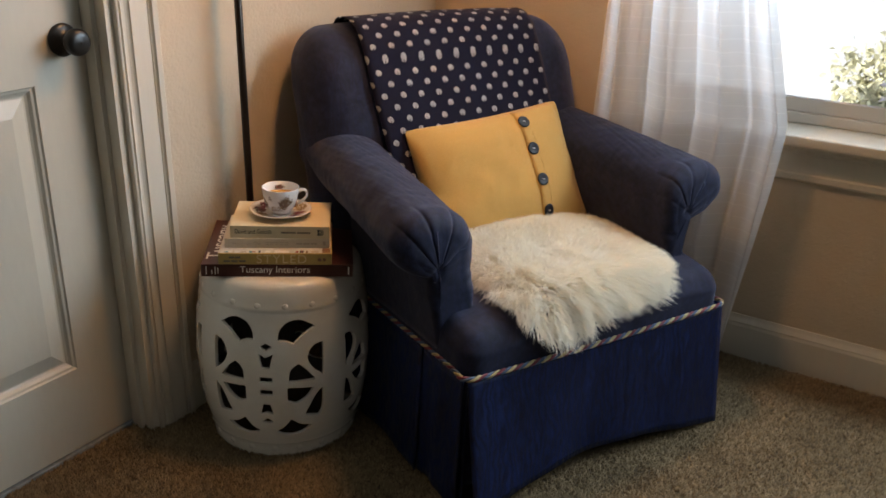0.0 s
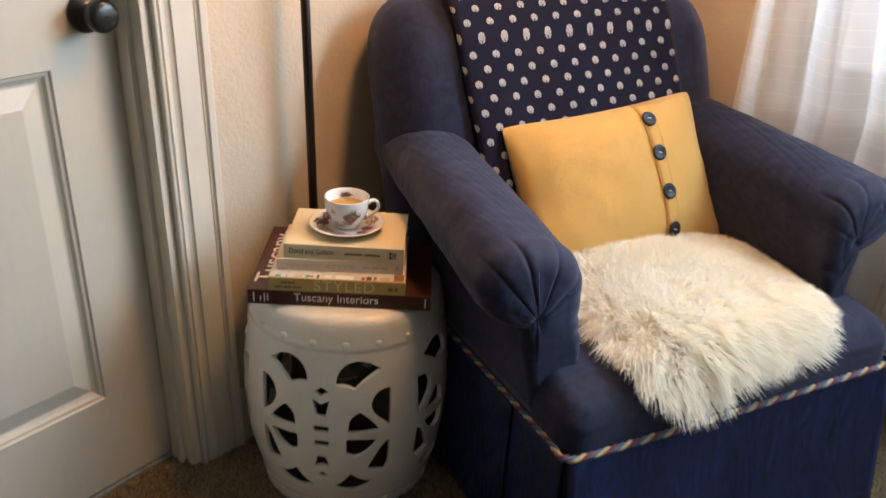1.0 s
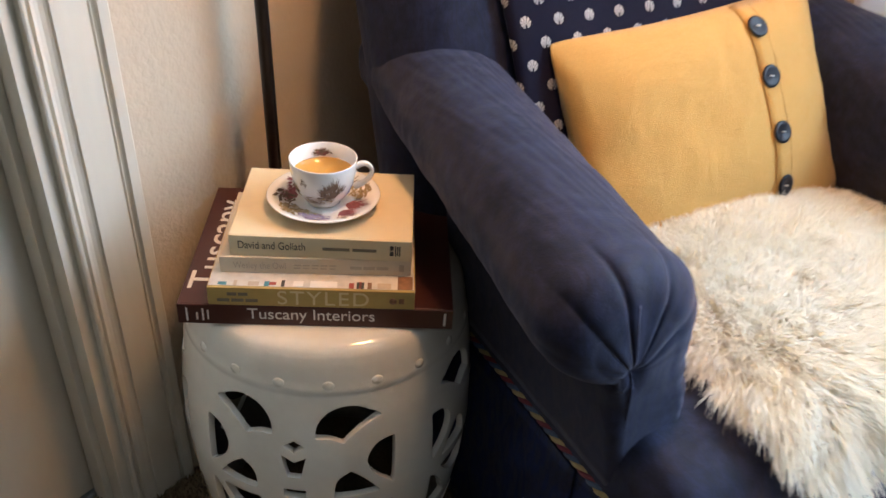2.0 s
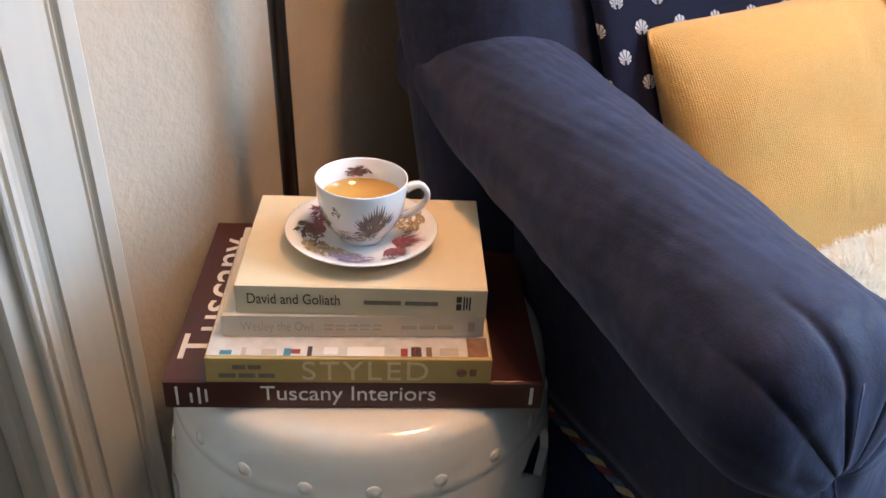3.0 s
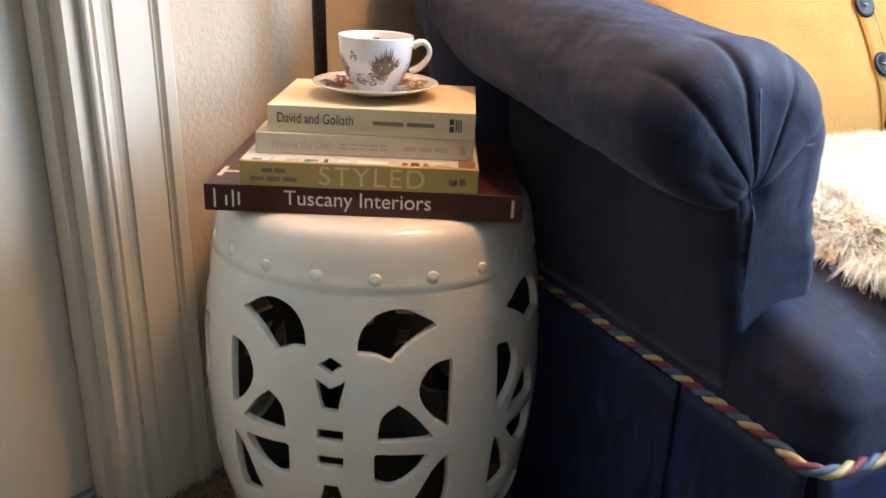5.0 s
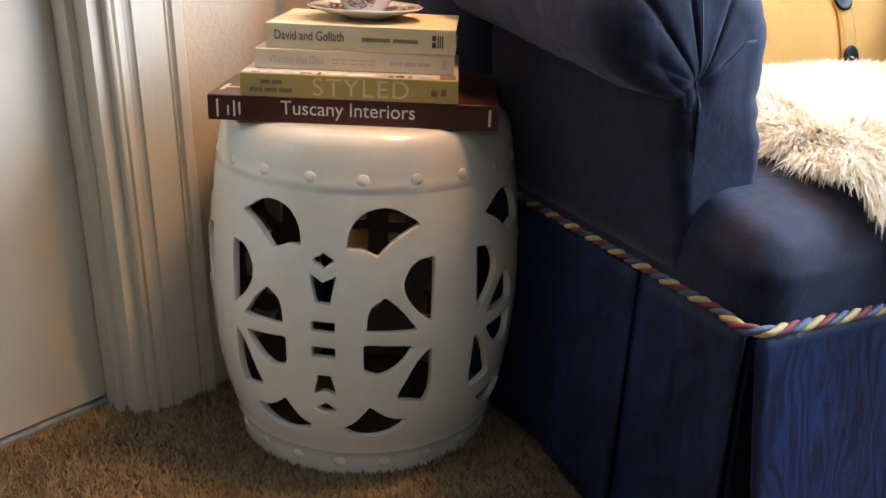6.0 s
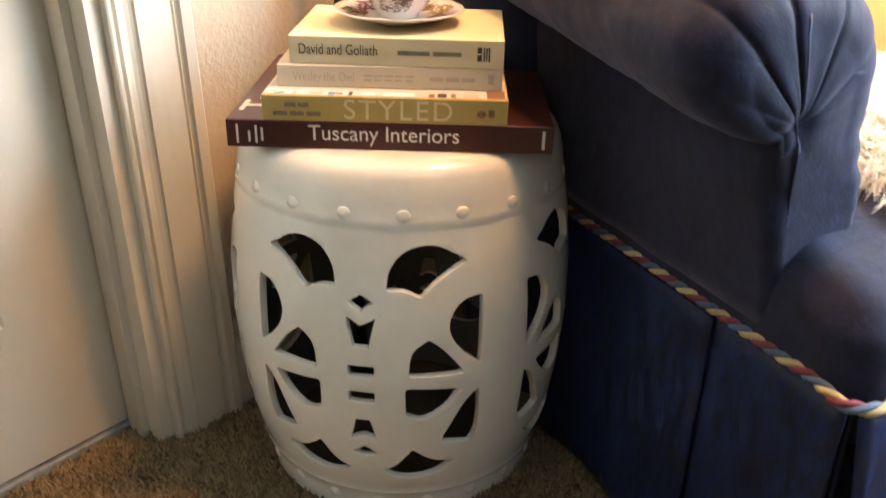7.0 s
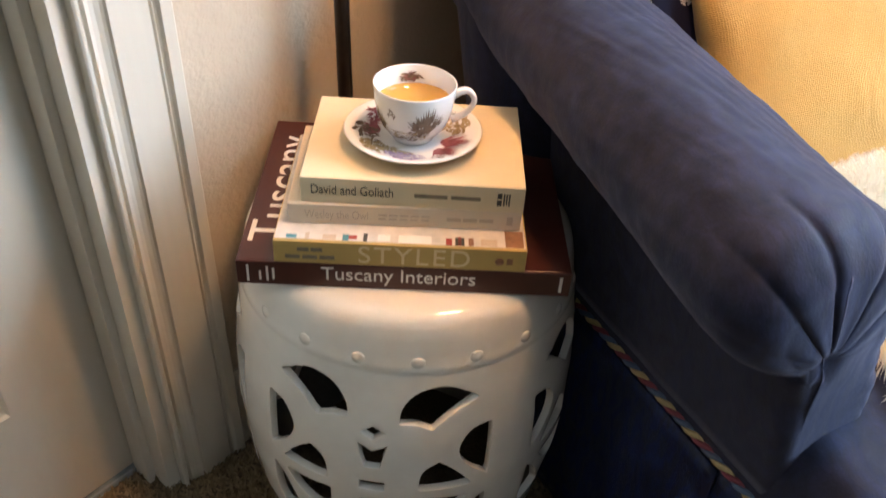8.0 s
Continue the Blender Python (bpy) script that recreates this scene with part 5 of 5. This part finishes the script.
def pillow():
    """Plump oblong cushion with a buttoned flap."""
    w, h, th = 0.475, 0.345, 0.135
    top = Vector((0.018, 0.548, 0.715))
    m = CHAIR @ pose(top.x, top.y, top.z, -27, -4, 0)
    c = thing("cushion", m, "mustard yellow cotton cushion with four dark buttons", "cushion")
    n = 44

    def surf(u, v, s):
        # corners drawn out, sides drawn in
        pin = 1 - 0.045 * (1 - v * v) * abs(u) ** 3
        pinv = 1 - 0.060 * (1 - u * u) * abs(v) ** 3
        tip = 1 - 0.030 * abs(u * v) ** 9
        x, z = u * w / 2 * pin * tip, v * h / 2 * pinv * tip
        body = ((1 - abs(u) ** 2.6) * (1 - abs(v) ** 2.4)) ** 0.52
        y = s * th / 2 * body
        q = Vector((x, y, z - h / 2))
        if abs(u) < 0.995 and abs(v) < 0.995:
            q.y += s * fuzz(q, 11, 0.006, 41) + s * fuzz(q, 28, 0.0018, 43) + s * 0.0016 * math.sin(26 * math.atan2(v, u)) * (abs(u) ** 6 + abs(v) ** 6) * 0.5
        return q
    bm = bmesh.new()
    rows = {}
    for s in (-1, 1):
        g = []
        for j in range(n + 1):
            r = []
            for i in range(n + 1):
                u, v = math.sin((i / n * 2 - 1) * math.pi / 2), math.sin((j / n * 2 - 1) * math.pi / 2)
                edge = i in (0, n) or j in (0, n)
                if edge and s > 0:
                    r.append(rows[-1][j][i])
                else:
                    r.append(bm.verts.new(surf(u, v, s)))
            g.append(r)
        rows[s] = g
        for j in range(n):
            for i in range(n):
                q = (g[j][i], g[j][i + 1], g[j + 1][i + 1], g[j + 1][i])
                bm.faces.new(q)
    bmesh.ops.recalc_face_normals(bm, faces=bm.faces)
    part("cover", bm, YELLOW, c)
    # flap over the buttoned side, laid on the front
    bm = bmesh.new()
    g = []
    for j in range(31):
        v = -0.985 + 1.97 * j / 30
        r = []
        for i in range(13):
            u = 0.275 + 0.64 * i / 12
            q = surf(u, v, -1)
            r.append(bm.verts.new((q.x, q.y - (0.0026 if 0 < i < 12 else (0.0020 if i == 0 else -0.001)), q.z)))
        g.append(r)
    for j in range(30):
        for i in range(12):
            bm.faces.new((g[j][i], g[j][i + 1], g[j + 1][i + 1], g[j + 1][i]))
    fl = part("flap", bm, YELLOW, c)
    so = fl.modifiers.new("thickness", "SOLIDIFY")
    so.thickness = 0.0022
    part("seam", tube([surf(0.275, -0.97 + 1.94 * k / 30, -1) + Vector((0, -0.002, 0)) for k in range(31)], 0.0013, 6), YELLOW, c)
    part("stitching", tube([surf(0.405, -0.95 + 1.9 * k / 30, -1) + Vector((0, -0.0028, 0)) for k in range(31)], 0.0008, 5), YELLOW, c)
    for k, v in enumerate((0.72, 0.29, -0.19, -0.66)):
        q = surf(0.335, v, -1)
        e = 0.02
        nrm = (surf(0.335 + e, v, -1) - surf(0.335 - e, v, -1)).cross(surf(0.335, v + e, -1) - surf(0.335, v - e, -1)).normalized()
        if nrm.y > 0:
            nrm = -nrm
        b = part("button", revolve([(0.0, 0.0), (0.015, 0.0), (0.0165, 0.0012), (0.0168, 0.0028), (0.0155, 0.0042), (0.012, 0.0046), (0.0095, 0.0036), (0.0, 0.0034)], 28), BUTTON, c, "round dark blue button")
        b.matrix_local = Matrix.Translation(q + nrm * 0.003) @ nrm.to_track_quat("Z", "Y").to_matrix().to_4x4()
        part("thread", tube([(-0.0035, 0.001, 0.0036), (0, 0, 0.0052), (0.0035, -0.001, 0.0036)], 0.0011, 6), WHITE_INK, b, "pale cross stitch")
    return c


pillow()


def seat_top(x, y):
    """Height of the seat, falling over its front edge."""
    z = 0.425 + 0.012 * (1 - (x / 0.376) ** 2)
    if y < 0.07:
        z -= 0.075 * min(1.2, (0.07 - y) / 0.07) ** 2
    return z


def fleece():
    s = thing("sheepskin", CHAIR, "fluffy cream sheepskin lying on the seat of the armchair", "sheepskin")
    rnd = np.random.RandomState(9)
    cx, cy = 0.002, 0.226

    def rim(a):
        """Distance of the pelt's edge from its middle."""
        c, sn = math.cos(a), math.sin(a)
        base = 1.0 / ((abs(c) / 0.222) ** 5 + (abs(sn) / 0.210) ** 5) ** (1 / 5)
        return base * (1 + 0.05 * math.exp(-((math.degrees(a) - 222) / 24) ** 2) + 0.025 * math.sin(3 * a + 1) + 0.025 * math.sin(5 * a))
    # the hide
    rings = []
    for k in range(9):
        f = max(0.001, k / 8)
        rings.append([(cx + f * rim(a) * math.cos(a), cy + f * rim(a) * math.sin(a), seat_top(cx + f * rim(a) * math.cos(a), cy + f * rim(a) * math.sin(a)) + 0.011 * (1 - f ** 4) + 0.004) for a in [2 * math.pi * i / 64 for i in range(64)]])
    part("hide", loft(rings, caps=False), HIDE, s)
    # locks of wool
    verts, faces = [], []
    lean_seed = 17.0
    count = 110000
    for k in range(count):
        a = rnd.rand() * 2 * math.pi
        f = math.sqrt(rnd.rand()) * 1.0
        R = rim(a)
        x, y = cx + f * R * math.cos(a), cy + f * R * math.sin(a)
        root = Vector((x, y, seat_top(x, y) + 0.011 * (1 - f ** 4) + 0.003))
        # clumps share their lean
        g = 34.0
        lx = noise.noise(Vector((x * g, y * g, lean_seed))) * 0.8
        ly = noise.noise(Vector((x * g, y * g, lean_seed + 9))) * 0.8
        sx = noise.noise(Vector((x * 7, y * 7, lean_seed + 3)))
        sy = noise.noise(Vector((x * 7, y * 7, lean_seed + 5)))
        out = Vector((math.cos(a), math.sin(a), 0)) * (0.20 + 0.95 * f ** 3)
        d = out + Vector((lx + 0.7 * sx, ly + 0.7 * sy - 0.22, 0)) + Vector((rnd.randn() * 0.22, rnd.randn() * 0.22, 0))
        L = 0.044 + 0.014 * rnd.rand() + 0.008 * sx
        L *= 1 - 0.3 * min(1.0, max(0.0, (y - 0.33) / 0.08))
        if k % 3 == 0:
            # dense short wool beneath the long locks
            L *= 0.55
        up = 0.95 * (1 - 0.65 * f ** 4)
        if y < 0.06:
            up -= 0.5 * (0.06 - y) / 0.06
        dirn = (Vector((0, 0, up)) + d * 0.62).normalized()
        droop = Vector((d.x, d.y, 0)) * 0.010 - Vector((0, 0, 0.006 + 0.012 * f ** 3))
        wd = (0.0018 if k % 3 == 0 else 0.0007) + 0.0005 * rnd.rand()
        sd = dirn.cross(Vector((rnd.randn(), rnd.randn(), rnd.randn()))).normalized() * wd
        wav = Vector((rnd.randn(), rnd.randn(), rnd.randn() * 0.5)) * 0.0022
        p1 = root + dirn * L * 0.4 + wav
        p2 = root + dirn * L * 0.75 + droop * 0.4 - wav
        p3 = root + dirn * L + droop
        i = len(verts)
        verts += [root - sd, root + sd, p1 - sd, p1 + sd, p2 - sd * 0.7, p2 + sd * 0.7, p3]
        faces += [(i, i + 1, i + 3, i + 2), (i + 2, i + 3, i + 5, i + 4), (i + 4, i + 5, i + 6)]
    me = bpy.data.meshes.new("wool")
    me.from_pydata([tuple(v) for v in verts], [], faces)
    me.materials.append(WOOL)
    me.shade_smooth()
    w = new("wool", me)
    w.parent = s
    tagged(w, "long cream wool", kind="stuff")


fleece()
